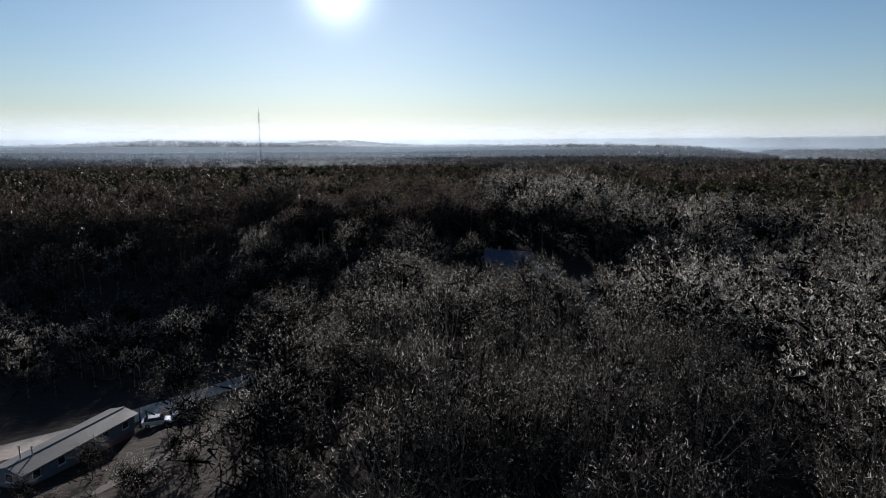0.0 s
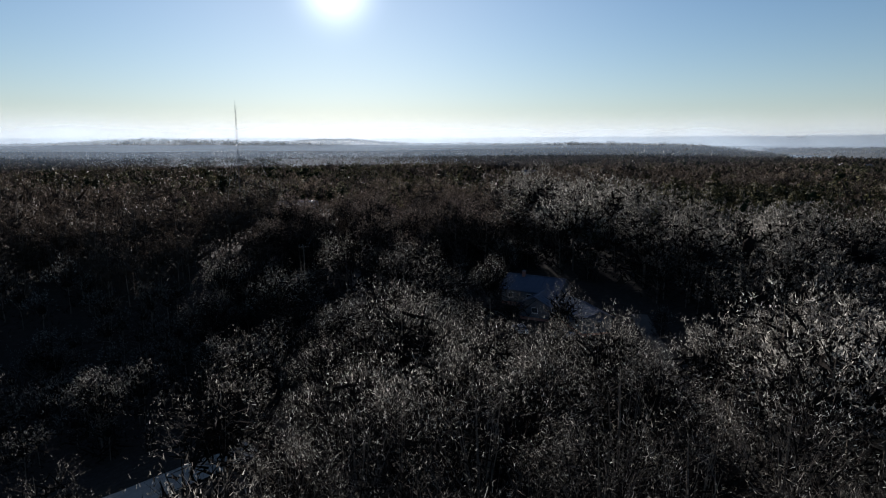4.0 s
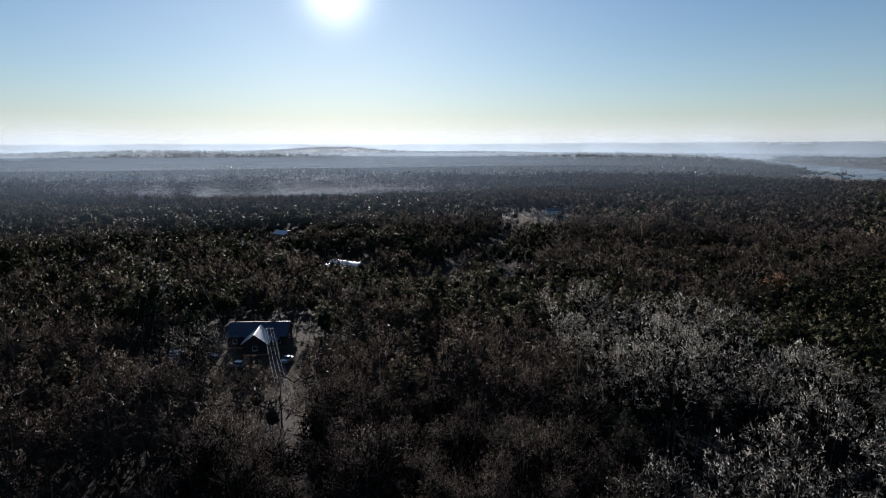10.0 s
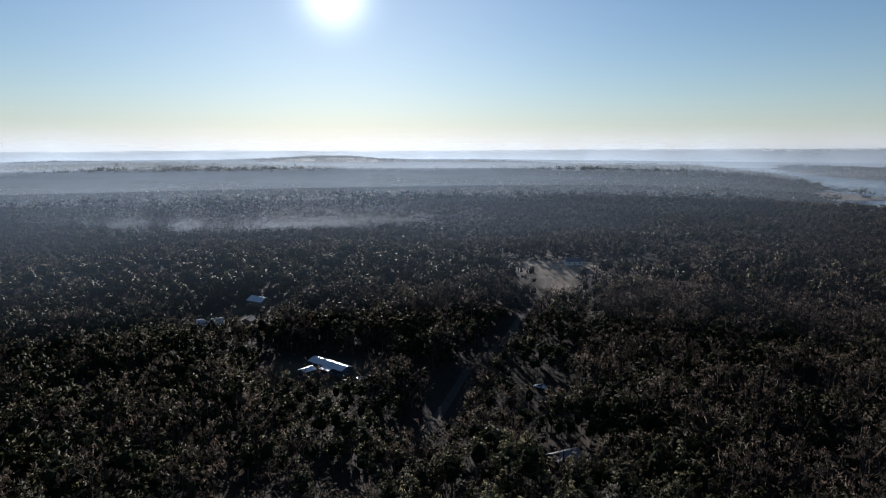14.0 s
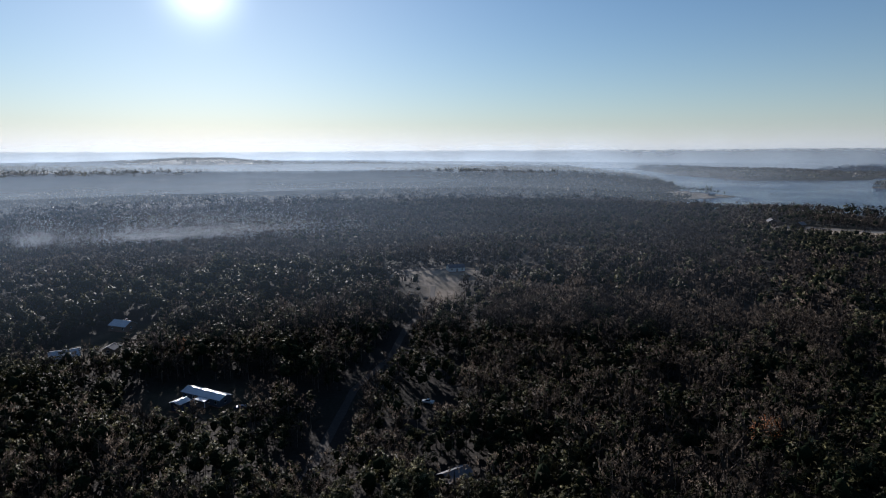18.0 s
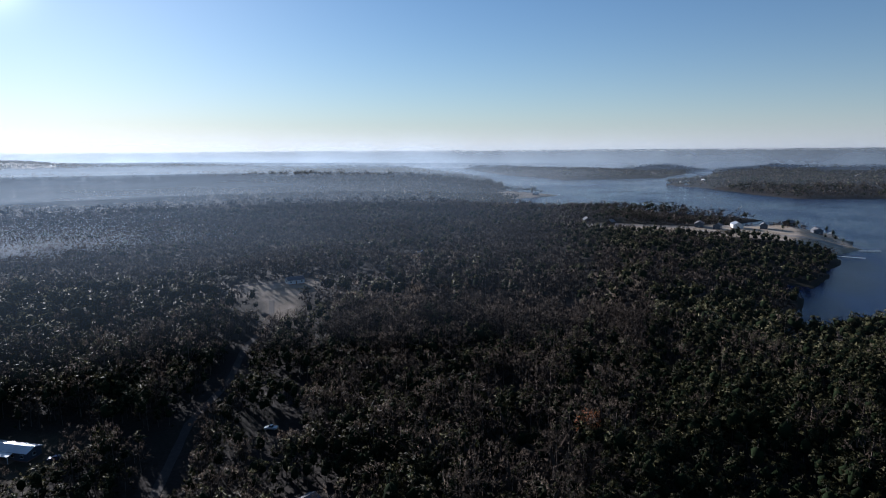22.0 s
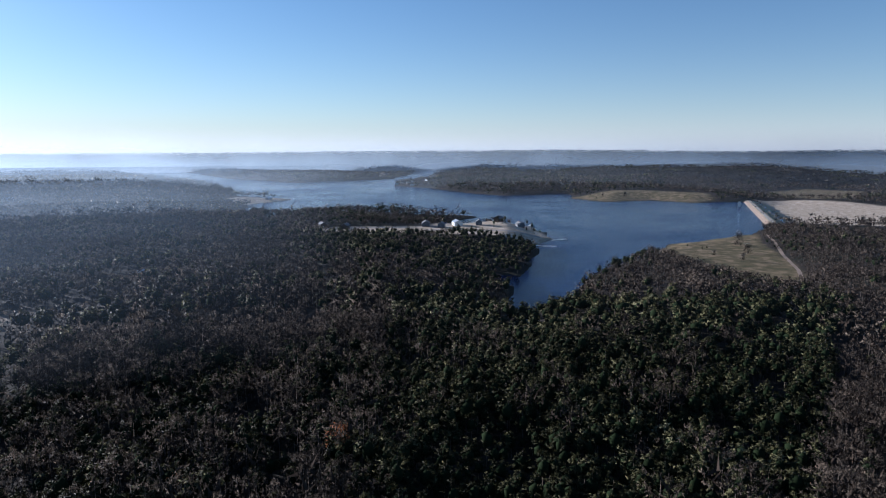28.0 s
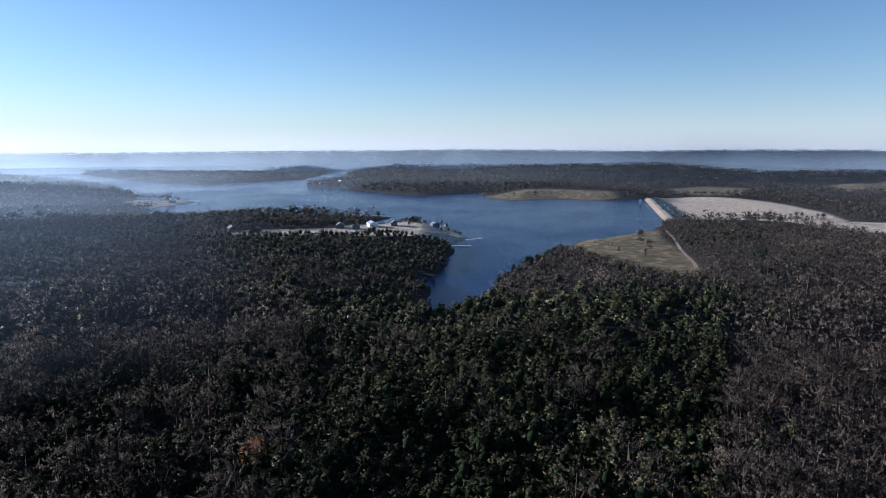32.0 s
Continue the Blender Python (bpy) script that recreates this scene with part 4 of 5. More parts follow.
M_STRAW = plain("dry_grass", ((0.3, (0.26, 0.21, 0.12)), (0.6, (0.4, 0.34, 0.22)), (0.8, (0.48, 0.42, 0.3))), 0.95, 0, 0.4, 0.05)
M_VERGE = plain("brown_grass", ((0.3, (0.1, 0.075, 0.05)), (0.6, (0.18, 0.14, 0.09)), (0.8, (0.24, 0.19, 0.12))), 0.95, 0, 0.8, 0.05)
M_RIPRAP = plain("pale_riprap", ((0.3, (0.17, 0.12, 0.085)), (0.7, (0.29, 0.22, 0.165))), 0.9, 0, 0.8, 0.1)
M_PAINTS = [plain("car_paint", ((0.3, c), (0.7, tuple(min(1, v * 1.15) for v in c))), 0.25, 0.2, 1.0, 0, 0.5) for c in ((0.7, 0.7, 0.7), (0.03, 0.04, 0.09), (0.3, 0.31, 0.33), (0.16, 0.02, 0.02))]


def glass():
    m, n, l, b = material("window_glass", 0.05, 0, 0.6)
    b.inputs["Base Color"].default_value = (0.02, 0.025, 0.03, 1)
    return m


M_GLASS = glass()


def low_at(x, y):
    return float(height(np.array([float(x)]), np.array([float(y)]))[0])


def slab(bm, pts, thick):
    """A flat sheet of that outline with thickness below it."""
    up = [bm.verts.new(p) for p in pts]
    dn = [bm.verts.new((p[0], p[1], p[2] - thick)) for p in pts]
    bm.faces.new(up)
    bm.faces.new(dn[::-1])
    for i in range(len(pts)):
        j = (i + 1) % len(pts)
        bm.faces.new((up[j], up[i], dn[i], dn[j]))


def window_on(parent, x, y, z, w, h, face):
    """A window set in a wall that faces 'x' or 'y', with its frame, pane and sill."""
    a, b = (0.06, w) if abs(face[0]) > 0.5 else (w, 0.06)
    bm = bmesh.new()
    box(bm, x, y, z, a, b, h)
    win = part("window", bm, M_WHITE, parent)
    ox, oy = face[0] * 0.025, face[1] * 0.025
    bm = bmesh.new()
    box(bm, x + ox, y + oy, z, a if a < 0.1 else a - 0.14, b if b < 0.1 else b - 0.14, h - 0.14)
    part("pane", bm, M_GLASS, win)
    bm = bmesh.new()
    box(bm, x + ox * 2, y + oy * 2, z - h / 2 - 0.04, a + 0.08, b + 0.08, 0.06)
    part("sill", bm, M_WHITE, win)
    return win


def gable_house(name, x, y, turn, long, wide, eave, rise, wall, roof, label, category, windows=3, chimney=False, panels=0, porch=None, lift=0.3):
    """A building with a pitched roof along its own x axis."""
    z = low_at(x, y)
    ob = empty(name, x, y, z, turn)
    bm = bmesh.new()
    box(bm, 0, 0, lift / 2 - 0.5, long - 0.1, wide - 0.1, lift + 1.0)
    part("foundation", bm, M_BRICK, ob)
    bm = bmesh.new()
    L, W = long / 2, wide / 2
    ends = []
    for sx in (-L, L):
        ends.append([bm.verts.new((sx, py, pz)) for py, pz in ((-W, lift), (W, lift), (W, eave), (0, eave + rise), (-W, eave))])
    bm.faces.new(ends[0][::-1]); bm.faces.new(ends[1])
    for i in range(5):
        j = (i + 1) % 5
        bm.faces.new((ends[0][i], ends[0][j], ends[1][j], ends[1][i]))
    part("wall", bm, wall, ob)
    over, k = 0.45, rise / W
    for s in (-1, 1):
        y0, z0 = 0.0, eave + rise + 0.14
        y1, z1 = s * (W + over), eave - over * k + 0.14
        bm = bmesh.new()
        corner = [(-L - over, y0, z0), (L + over, y0, z0), (L + over, y1, z1), (-L - over, y1, z1)]
        slab(bm, corner if s < 0 else corner[::-1], 0.12)
        sheet = part("roof", bm, roof, ob)
        if panels:
            step = (long + 2 * over) / panels
            bm = bmesh.new()
            rod(bm, (0, y0, z0 + 0.02), (0, y1, z1 + 0.02), 0.035, sides=4)
            rib_me = bpy.data.meshes.new("rib")
            bm.to_mesh(rib_me); bm.free()
            rib_me.materials.append(roof)
            for i in range(panels + 1):
                rib = new("rib", rib_me)
                rib.parent = sheet
                rib.location = (-L - over + i * step, 0, 0)
    bm = bmesh.new()
    box(bm, 0, 0, eave + rise + 0.15, long + 2 * over, 0.3, 0.06)
    part("ridge_cap", bm, roof, ob)
    for i in range(windows):
        px = -L + (i + 0.5) * long / windows
        for s in (-1, 1):
            if s < 0 and i == windows // 2:
                bm = bmesh.new()
                box(bm, px, -W, lift + 1.02, 0.95, 0.08, 2.04)
                door = part("door", bm, M_TIMBER, ob)
                bm = bmesh.new()
                rod(bm, (px + 0.36, -W - 0.09, lift + 1.0), (px + 0.36, -W - 0.04, lift + 1.0), 0.035)
                part("handle", bm, M_STEEL, door)
            else:
                window_on(ob, px, s * W, lift + 1.45, 1.1, 1.1, (0, s))
    for s in (-1, 1):
        window_on(ob, s * L, 0, lift + 1.45, 1.2, 1.1, (s, 0))
    if chimney:
        bm = bmesh.new()
        box(bm, L * 0.45, 0.4, eave + rise + 0.2, 0.6, 0.6, 1.5)
        stack = part("chimney", bm, M_BRICK, ob)
        bm = bmesh.new()
        box(bm, L * 0.45, 0.4, eave + rise + 0.98, 0.75, 0.75, 0.08)
        part("cap", bm, M_SHINGLE, stack)
    if porch:
        px, pw, pd = porch
        bm = bmesh.new()
        slab(bm, [(px - pw / 2, -W - pd, eave - 0.5), (px + pw / 2, -W - pd, eave - 0.5), (px + pw / 2, -W, eave - 0.05), (px - pw / 2, -W, eave - 0.05)], 0.1)
        part("porch_roof", bm, roof, ob)
        for s in (-1, 1):
            bm = bmesh.new()
            box(bm, px + s * (pw / 2 - 0.15), -W - pd + 0.15, (eave - 0.55) / 2, 0.14, 0.14, eave - 0.55)
            part("post", bm, M_WHITE, ob)
        bm = bmesh.new()
        box(bm, px, -W - pd / 2, 0.12, pw, pd, 0.3)
        part("deck", bm, M_TIMBER, ob)
    return tagged(ob, label, category)


def wheel(parent, x, y, r):
    bm = bmesh.new()
    rod(bm, (x, y - 0.1, r), (x, y + 0.1, r), r, sides=14)
    w = part("wheel", bm, M_BLACK, parent)
    bm = bmesh.new()
    rod(bm, (x, y - 0.115, r), (x, y + 0.115, r), r * 0.58, sides=10)
    part("rim", bm, M_STEEL, w)


def car(x, y, turn, paint, label, pickup=False):
    ob = empty("pickup_truck" if pickup else "car", x, y, low_at(x, y), turn)
    prof = [(-2.2, 0.35), (2.2, 0.35), (2.25, 0.75), (1.15, 0.95), (-2.25, 1.0)]
    cab = [(0.95, 0.94), (0.35, 1.5), (-0.55, 1.55), (-0.8, 0.98)] if pickup else [(1.0, 0.93), (0.3, 1.45), (-1.3, 1.45), (-1.95, 0.98)]

    def shell(pts, half, taper):
        bm = bmesh.new()
        rows = []
        for s in (-1, 1):
            rows.append([bm.verts.new((px, s * (half - (taper if pz > 1.2 else 0)), pz)) for px, pz in pts])
        bm.faces.new(rows[0]); bm.faces.new(rows[1][::-1])
        for i in range(len(pts)):
            j = (i + 1) % len(pts)
            bm.faces.new((rows[0][j], rows[0][i], rows[1][i], rows[1][j]))
        bmesh.ops.recalc_face_normals(bm, faces=bm.faces)
        bmesh.ops.bevel(bm, geom=bm.edges[:], offset=0.05, segments=1, affect="EDGES")
        return bm

    part("body", shell(prof, 0.88, 0), paint, ob)
    part("windows", shell(cab, 0.78, 0.12), M_GLASS, ob)
    bm = bmesh.new()
    box(bm, (-0.1 if pickup else -0.5), 0, 1.54 if pickup else 1.47, 0.95 if pickup else 1.6, 1.3, 0.05)
    part("roof", bm, paint, ob)
    for px in (-1.4, 1.35):
        for s in (-0.82, 0.82):
            wheel(ob, px, s, 0.34)
    for s in (-0.6, 0.6):
        bm = bmesh.new()
        box(bm, 2.22, s, 0.68, 0.06, 0.34, 0.16)
        part("headlight", bm, M_GLASS, ob)
    return tagged(ob, label, "pickup" if pickup else "car", "parked cars")


def strip(name, line, width, mat, label, category, lift=0.06):
    """A road or track laid over the ground along a line."""
    pts = []
    for (x0, y0), (x1, y1) in zip(line, line[1:]):
        n = max(1, int(math.hypot(x1 - x0, y1 - y0) / 4))
        pts += [(x0 + (x1 - x0) * i / n, y0 + (y1 - y0) * i / n) for i in range(n)]
    pts.append(line[-1])
    bm = bmesh.new()
    rows = []
    for i, p in enumerate(pts):
        a, b = pts[max(i - 1, 0)], pts[min(i + 1, len(pts) - 1)]
        d = Vector((b[0] - a[0], b[1] - a[1])).normalized()
        w = width / 2 * (1 + 0.08 * math.sin(i * 1.7))
        rows.append([bm.verts.new((p[0] - d.y * s * w, p[1] + d.x * s * w, low_at(p[0] - d.y * s * w, p[1] + d.x * s * w) + lift)) for s in (-1, -0.4, 0.4, 1)])
    for a, b in zip(rows, rows[1:]):
        for i in range(3):
            bm.faces.new((a[i], a[i + 1], b[i + 1], b[i])).smooth = True
    return tagged(part(name, bm, mat), label, category, kind="structure")


# ---------------------------------------------------------------- start: the long trailer and its yard
gable_house("mobile_home", -50, 77.5, 73, 17.5, 4.4, 2.9, 0.55, M_TRAILER, M_TRAILER_ROOF, "long grey mobile home with a dull pale metal roof", "mobile home", 5, lift=0.6)
pz = low_at(-52.5, 71)
for dx, hh in ((0, 4.6), (0.9, 4.1)):
    bm = bmesh.new()
    rod(bm, (-52.3 + dx, 71 + dx, pz + 2.9), (-52.3 + dx, 71 + dx, pz + hh), 0.09, sides=8)
    flue = part("flue_pipe", bm, M_STEEL)
    bm = bmesh.new()
    rod(bm, (-52.3 + dx, 71 + dx, pz + hh), (-52.3 + dx, 71 + dx, pz + hh + 0.15), 0.16, sides=8)
    part("cowl", bm, M_STEEL, flue)
    tagged(flue, "dark steel flue pipe standing on the trailer roof", "flue", "flue pipes on the trailer")
car(-43.5, 88.5, 20, M_PAINTS[0], "white car parked in the gravel yard behind the trailer")
car(-40, 91, 200, M_PAINTS[2], "grey car parked in the gravel yard under bare trees")
strip("gravel_road", [(-95, 52), (-75, 66), (-58, 84), (-44, 100), (-28, 112)], 6.5, M_GRAVEL, "pale gravel road beside the long trailer", "road")
strip("path", [(-44, 60), (-34, 80), (-24, 96)], 2.4, M_DIRT, "worn path through brown grass", "path")

# ---------------------------------------------------------------- the farmstead with the metal shed
gable_house("metal_shed", 24, 144.5, 104, 10.5, 5.6, 3.0, 1.1, M_GREY_WALL, M_BLUE_METAL, "bluish grey metal shed with a ribbed roof", "shed", 2, panels=11)
gable_house("farmhouse", 17.5, 160, 150, 12, 8.5, 3.0, 2.2, M_GREY_WALL, M_BLUE_METAL, "single-storey house with a dark bluish roof among bare trees", "house", 3, chimney=True, panels=12)
gable_house("house_wing", 17, 151.5, 62, 6.5, 6.0, 2.8, 1.5, M_GREY_WALL, M_BLUE_METAL, "lower gabled wing of the dark-roofed house", "house", 2, panels=7)
car(19, 147.5 - 9, 40, M_PAINTS[2], "grey car parked beside the metal shed")
car(12, 143, 100, M_PAINTS[0], "pale car parked in the farmyard")
strip("farm_track", [(30, 112), (33, 128), (36, 150)], 3.0, M_DIRT, "gravel farm track beside the shed", "track")

# ---------------------------------------------------------------- the house at the end of the drive
gable_house("lodge", -59, 276, 3, 15, 9, 3.2, 2.4, M_DARK_TIMBER, M_BLUE_METAL, "timber house with a bluish metal roof beside the drive", "house", 4, chimney=True, panels=16, porch=(3, 6, 2.6))
gable_house("lodge_wing", -58, 270, 95, 8, 6, 3.1, 2.2, M_DARK_TIMBER, M_PALE_METAL, "front gable wing with a pale metal roof", "house", 2, panels=8)
gable_house("garden_shed", -75, 263, 20, 4.2, 3.2, 2.3, 0.9, M_WHITE, M_PALE_METAL, "small garden shed with a pale roof", "shed", 1)
car(-69, 265, 10, M_PAINTS[1], "dark blue car parked on the lodge's lawn")
car(-60, 259, 165, M_PAINTS[2], "grey car parked before the lodge")
car(-48.5, 262, 80, M_PAINTS[2], "grey pickup truck beside the drive", True)
strip("driveway", TRACK, 3.0, M_DIRT, "pale gravel driveway between the trees", "driveway")
strip("verge", [(-31, 213), (-36, 226), (-40, 238)], 2.0, M_VERGE, "strip of dry brown grass beside the driveway", "verge", 0.05)
strip("verge", [(-13, 142), (-15, 153), (-18, 164)], 2.0, M_VERGE, "strip of dry brown grass beside the driveway", "verge", 0.05)


def power_line(spots, tops):
    heads = []
    for (x, y), h in zip(spots, tops):
        z = low_at(x, y)
        ob = empty("utility_pole", x, y, z, 20)
        bm = bmesh.new()
        rod(bm, (0, 0, -0.8), (0, 0, h), 0.17, 0.11, 10)
        part("pole", bm, M_POLE, ob)
        bm = bmesh.new()
        box(bm, 0, 0, h - 0.5, 2.4, 0.12, 0.14)
        arm = part("crossarm", bm, M_TIMBER, ob)
        for k in (-1.05, -0.4, 0.4, 1.05):
            bm = bmesh.new()
            rod(bm, (k, 0, h - 0.43), (k, 0, h - 0.2), 0.06, 0.04, 8)
            part("insulator", bm, M_STEEL, arm)
        tagged(ob, "tarred wooden utility pole with a crossarm", "utility pole", "poles along the drive")
        c, s = math.cos(radians(20)), math.sin(radians(20))
        heads.append([Vector((x + k * c, y + k * s, z + h - 0.18)) for k in (-1.05, -0.4, 0.4, 1.05)])
    for a, b in zip(heads, heads[1:]):
        for p, q3 in zip(a, b):
            bm = bmesh.new()
            last = p
            for i in range(1, 9):
                t = i / 8
                nxt_p = p.lerp(q3, t) - Vector((0, 0, 2.4 * t * (1 - t)))
                rod(bm, last, nxt_p, 0.022, sides=4)
                last = nxt_p
            tagged(part("power_cable", bm, M_STEEL), "thin bright overhead cable along the drive", "cable", "overhead cables")


power_line([(-54, 266), (-41.5, 229), (-35, 178)], [7.5, 9.5, 9.5])

# the guyed radio mast
MX, MY, MTOP = -74.4, 254.8, 54.5
mz = low_at(MX, MY)
mast = empty("radio_mast", MX, MY, mz)
mh = MTOP - mz
legs = [(0.22 * math.cos(a), 0.22 * math.sin(a)) for a in (0.5, 2.594, 4.689)]
for lx, ly in legs:
    bm = bmesh.new()
    rod(bm, (lx, ly, -0.3), (lx, ly, mh - 2), 0.03, sides=6)
    part("leg", bm, M_MAST, mast)
bm = bmesh.new()
for k in range(int((mh - 3) / 1.2)):
    za, zb = k * 1.2 + 0.3, k * 1.2 + 1.5
    for i in range(3):
        j = (i + 1) % 3
        rod(bm, (*legs[i], za), (*legs[j], zb), 0.014, sides=3)
        rod(bm, (*legs[i], zb), (*legs[j], zb), 0.014, sides=3)
part("bracing", bm, M_MAST, mast)
bm = bmesh.new()
rod(bm, (0, 0, mh - 2.2), (0, 0, mh), 0.05, 0.02, 8)
part("aerial", bm, M_STEEL, mast)
for k in range(3):
    a = 0.5 + 2.094 * k
    for share in (0.5, 0.95):
        bm = bmesh.new()
        ax, ay = 16 * math.cos(a), 16 * math.sin(a)
        rod(bm, (0.3 * math.cos(a), 0.3 * math.sin(a), mh * share), (ax, ay, low_at(MX + ax, MY + ay) - mz), 0.012, sides=3)
        part("guy_wire", bm, M_STEEL, mast)
tagged(mast, "tall thin guyed lattice radio mast above the trees", "mast")

# ---------------------------------------------------------------- houses in the wood
gable_house("long_house", -56, 408, -38, 18, 5.5, 3.0, 0.9, M_GREY_WALL, M_PALE_METAL, "long low house with a pale shining metal roof", "house", 5, panels=18, porch=(2, 5, 2.5))
gable_house("outbuilding", -63.5, 401.5, 50, 4.5, 4.0, 3.2, 0.6, M_BLUE_METAL, M_PALE_METAL, "small blue outbuilding with a pale flat roof", "shed", 1)
car(-43, 398, 160, M_PAINTS[1], "dark car parked behind the long house")
gable_house("cottage", -112, 508, -30, 10, 7, 3.0, 1.8, M_TIMBER, M_PALE_METAL, "cottage with a shining pale metal roof", "house", 3, chimney=True)
gable_house("cottage", -122, 463, 20, 11, 8, 3.0, 2.0, M_GREY_WALL, M_PALE_METAL, "grey cottage with a pale shining metal roof", "house", 3)
gable_house("garage", -106, 470, 80, 6, 5, 2.6, 1.2, M_TIMBER, M_SHINGLE, "small brown garage among the trees", "garage", 1)
car(-108, 478, 30, M_PAINTS[0], "white car parked near the cottages")
car(21, 390, 150, M_PAINTS[0], "white pickup truck standing in a gap in the wood", True)
gable_house("cabin", 19, 335.5, 25, 7.5, 5.5, 2.8, 1.4, M_DARK_TIMBER, M_SHINGLE, "small dark cabin with a grey shingle roof under the trees", "cabin", 2)
gable_house("bungalow", 76, 594, 5, 11, 7, 3.0, 1.6, M_WHITE, M_BLUE_METAL, "white bungalow with a blue metal roof in the clearing", "house", 3, panels=12)
car(95, 590, 0, M_PAINTS[0], "white car parked in the clearing")
gable_house("cabin", 205, 678, 30, 9, 6, 2.8, 1.4, M_DARK_TIMBER, M_PALE_METAL, "cabin with a pale roof in a small clearing", "cabin", 2)
strip("forest_road", [(20, 604), (60, 600), (100, 598), (150, 590)], 5, M_DIRT, "pale gravel road across the clearing", "road", 0.1)
strip("forest_track", LANE, 3.0, M_TRACK, "gravel track winding through the pines", "track", 0.1)
gable_house("hill_house", 344, 1493, 10, 16, 9, 4.0, 2.4, M_WHITE, M_PALE_METAL, "white house on the wooded ridge", "house", 4)

# ---------------------------------------------------------------- the built-up headland in the lake
for spec in ((493, 803, 60, 16, 9), (503, 770, 20, 10, 7), (588, 711, 40, 15, 10), (592, 688, 30, 11, 8), (622, 686, 50, 18, 11), (646, 668, 35, 12, 8), (697, 672, 10, 14, 9), (712, 646, 60, 13, 8)):
    hx, hy, ht, hl, hw = spec
    k = 0 if hx == 622 else 1 + int(hx) % 2
    gable_house("lake_house", hx, hy, ht, hl, hw, 4.6, 2.6, (M_WHITE, M_GREY_WALL, M_DARK_TIMBER)[k], (M_PALE_METAL, M_SHINGLE, M_SHINGLE)[k],
                ("white house with a pale roof on the lake headland", "grey house with a shingle roof by the lake", "dark timber house with a shingle roof by the lake")[k], "house", 4, chimney=k != 0)["group"] = "houses on the headland"
strip("headland_road", [(470, 800), (520, 765), (560, 720), (600, 700), (660, 690), (700, 690)], 7, M_GRAVEL, "pale road along the headland", "road", 0.15)
strip("shore_road", [(560, 690), (600, 640), (640, 600), (655, 580)], 10, M_GRAVEL, "pale gravel apron sloping to the water", "road", 0.15)


def dock(x, y, turn, long, wide):
    ob = empty("dock", x, y, LAKE_Z, turn)
    n = int(long / 1.0)
    bm = bmesh.new()
    box(bm, 0, 0, 0, 0.94, wide, 0.1)
    me = bpy.data.meshes.new("plank"); bm.to_mesh(me); bm.free()
    me.materials.append(M_WHITE)
    for i in range(n):
        p = new("plank", me); p.parent = ob; p.location = (i - n / 2 + 0.5, 0, 0.7)
    for i in range(0, n + 1, 4):
        for s in (-1, 1):
            bm = bmesh.new()
            rod(bm, (i - n / 2, s * wide / 2, -2.5), (i - n / 2, s * wide / 2, 1.3), 0.13, sides=6)
            part("pile", bm, M_POLE, ob)
    return tagged(ob, "pale wooden dock on piles in the lake", "dock", "docks at the headland")


dock(612, 546, -60, 24, 3)
dock(668, 560, -30, 22, 3)
dock(770, 665, 20, 26, 4)
dock(850, 1350, 15, 30, 4)

# the far spit, the far houses, the hill fields
gable_house("boat_house", 790, 1345, 20, 14, 8, 3.4, 2.0, M_GREY_WALL, M_PALE_METAL, "grey boathouse on the pale sandy spit", "boathouse", 3)
for hx, hy, ht in ((1410, 1550, 20), (1440, 1530, 50), (1475, 1540, 10), (1500, 1500, 70), (1395, 1470, 30)):
    gable_house("lake_house", hx, hy, ht, 16, 9, 4.5, 2.5, M_WHITE, M_SHINGLE, "far white house on the opposite lake shore", "house", 3)["group"] = "houses on the far shore"

# ---------------------------------------------------------------- the dam and its intake tower
DX, DY = 1432 - 1000, 524 - 386
dl = math.hypot(DX, DY) + 10
dam = empty("dam", (1000 + 1432) / 2, (386 + 524) / 2, -3.2, math.degrees(math.atan2(DY, DX)))


def prism(pts, half):
    bm = bmesh.new()
    a = [bm.verts.new((-half, py, pz)) for py, pz in pts]
    b = [bm.verts.new((half, py, pz)) for py, pz in pts]
    bm.faces.new(a); bm.faces.new(b[::-1])
    for i in range(len(pts)):
        j = (i + 1) % len(pts)
        bm.faces.new((a[j], a[i], b[i], b[j]))
    bmesh.ops.recalc_face_normals(bm, faces=bm.faces)
    return bm


part("embankment", prism([(-46, -10.5), (-4, -0.1), (4, -0.1), (5, -11)], dl / 2), M_STRAW, dam)
part("riprap", prism([(4.01, -0.3), (4.6, -0.1), (17, -6), (17, -11), (5, -11)], dl / 2), M_RIPRAP, dam, "pale stone facing on the water side")
part("crest_road", prism([(-2.6, -0.15), (-2.6, -0.02), (2.6, -0.02), (2.6, -0.15)], dl / 2), M_GRAVEL, dam, "pale gravel road along the crest")
tagged(dam, "long straight earth dam with a pale crest road", "dam", kind="structure")
tower = empty("intake_tower", 1306, 512, LAKE_Z, 15)
for name, dims, mat in (("shaft", (0, 0, 1.5, 5, 5, 9), M_WHITE), ("platform", (0, 0, 6.2, 8, 8, 0.6), M_STEEL), ("hut", (0, 0, 8.0, 4, 4, 3.0), M_WHITE), ("hut_roof", (0, 0, 9.7, 5, 5, 0.4), M_SHINGLE)):
    bm = bmesh.new(); box(bm, *dims)
    part(name, bm, mat, tower)
tagged(tower, "white concrete intake tower standing in the lake", "tower")
strip("meadow_road", [(880, 372), (800, 345), (700, 316), (620, 288), (570, 276), (520, 282), (470, 280)], 3.5, M_RIPRAP, "pale farm road along the wood edge", "road", 0.15)
strip("meadow_track", [(525, 290), (560, 330), (578, 352), (620, 400)], 2.2, M_DIRT, "worn pale track beside the meadow", "track", 0.15)
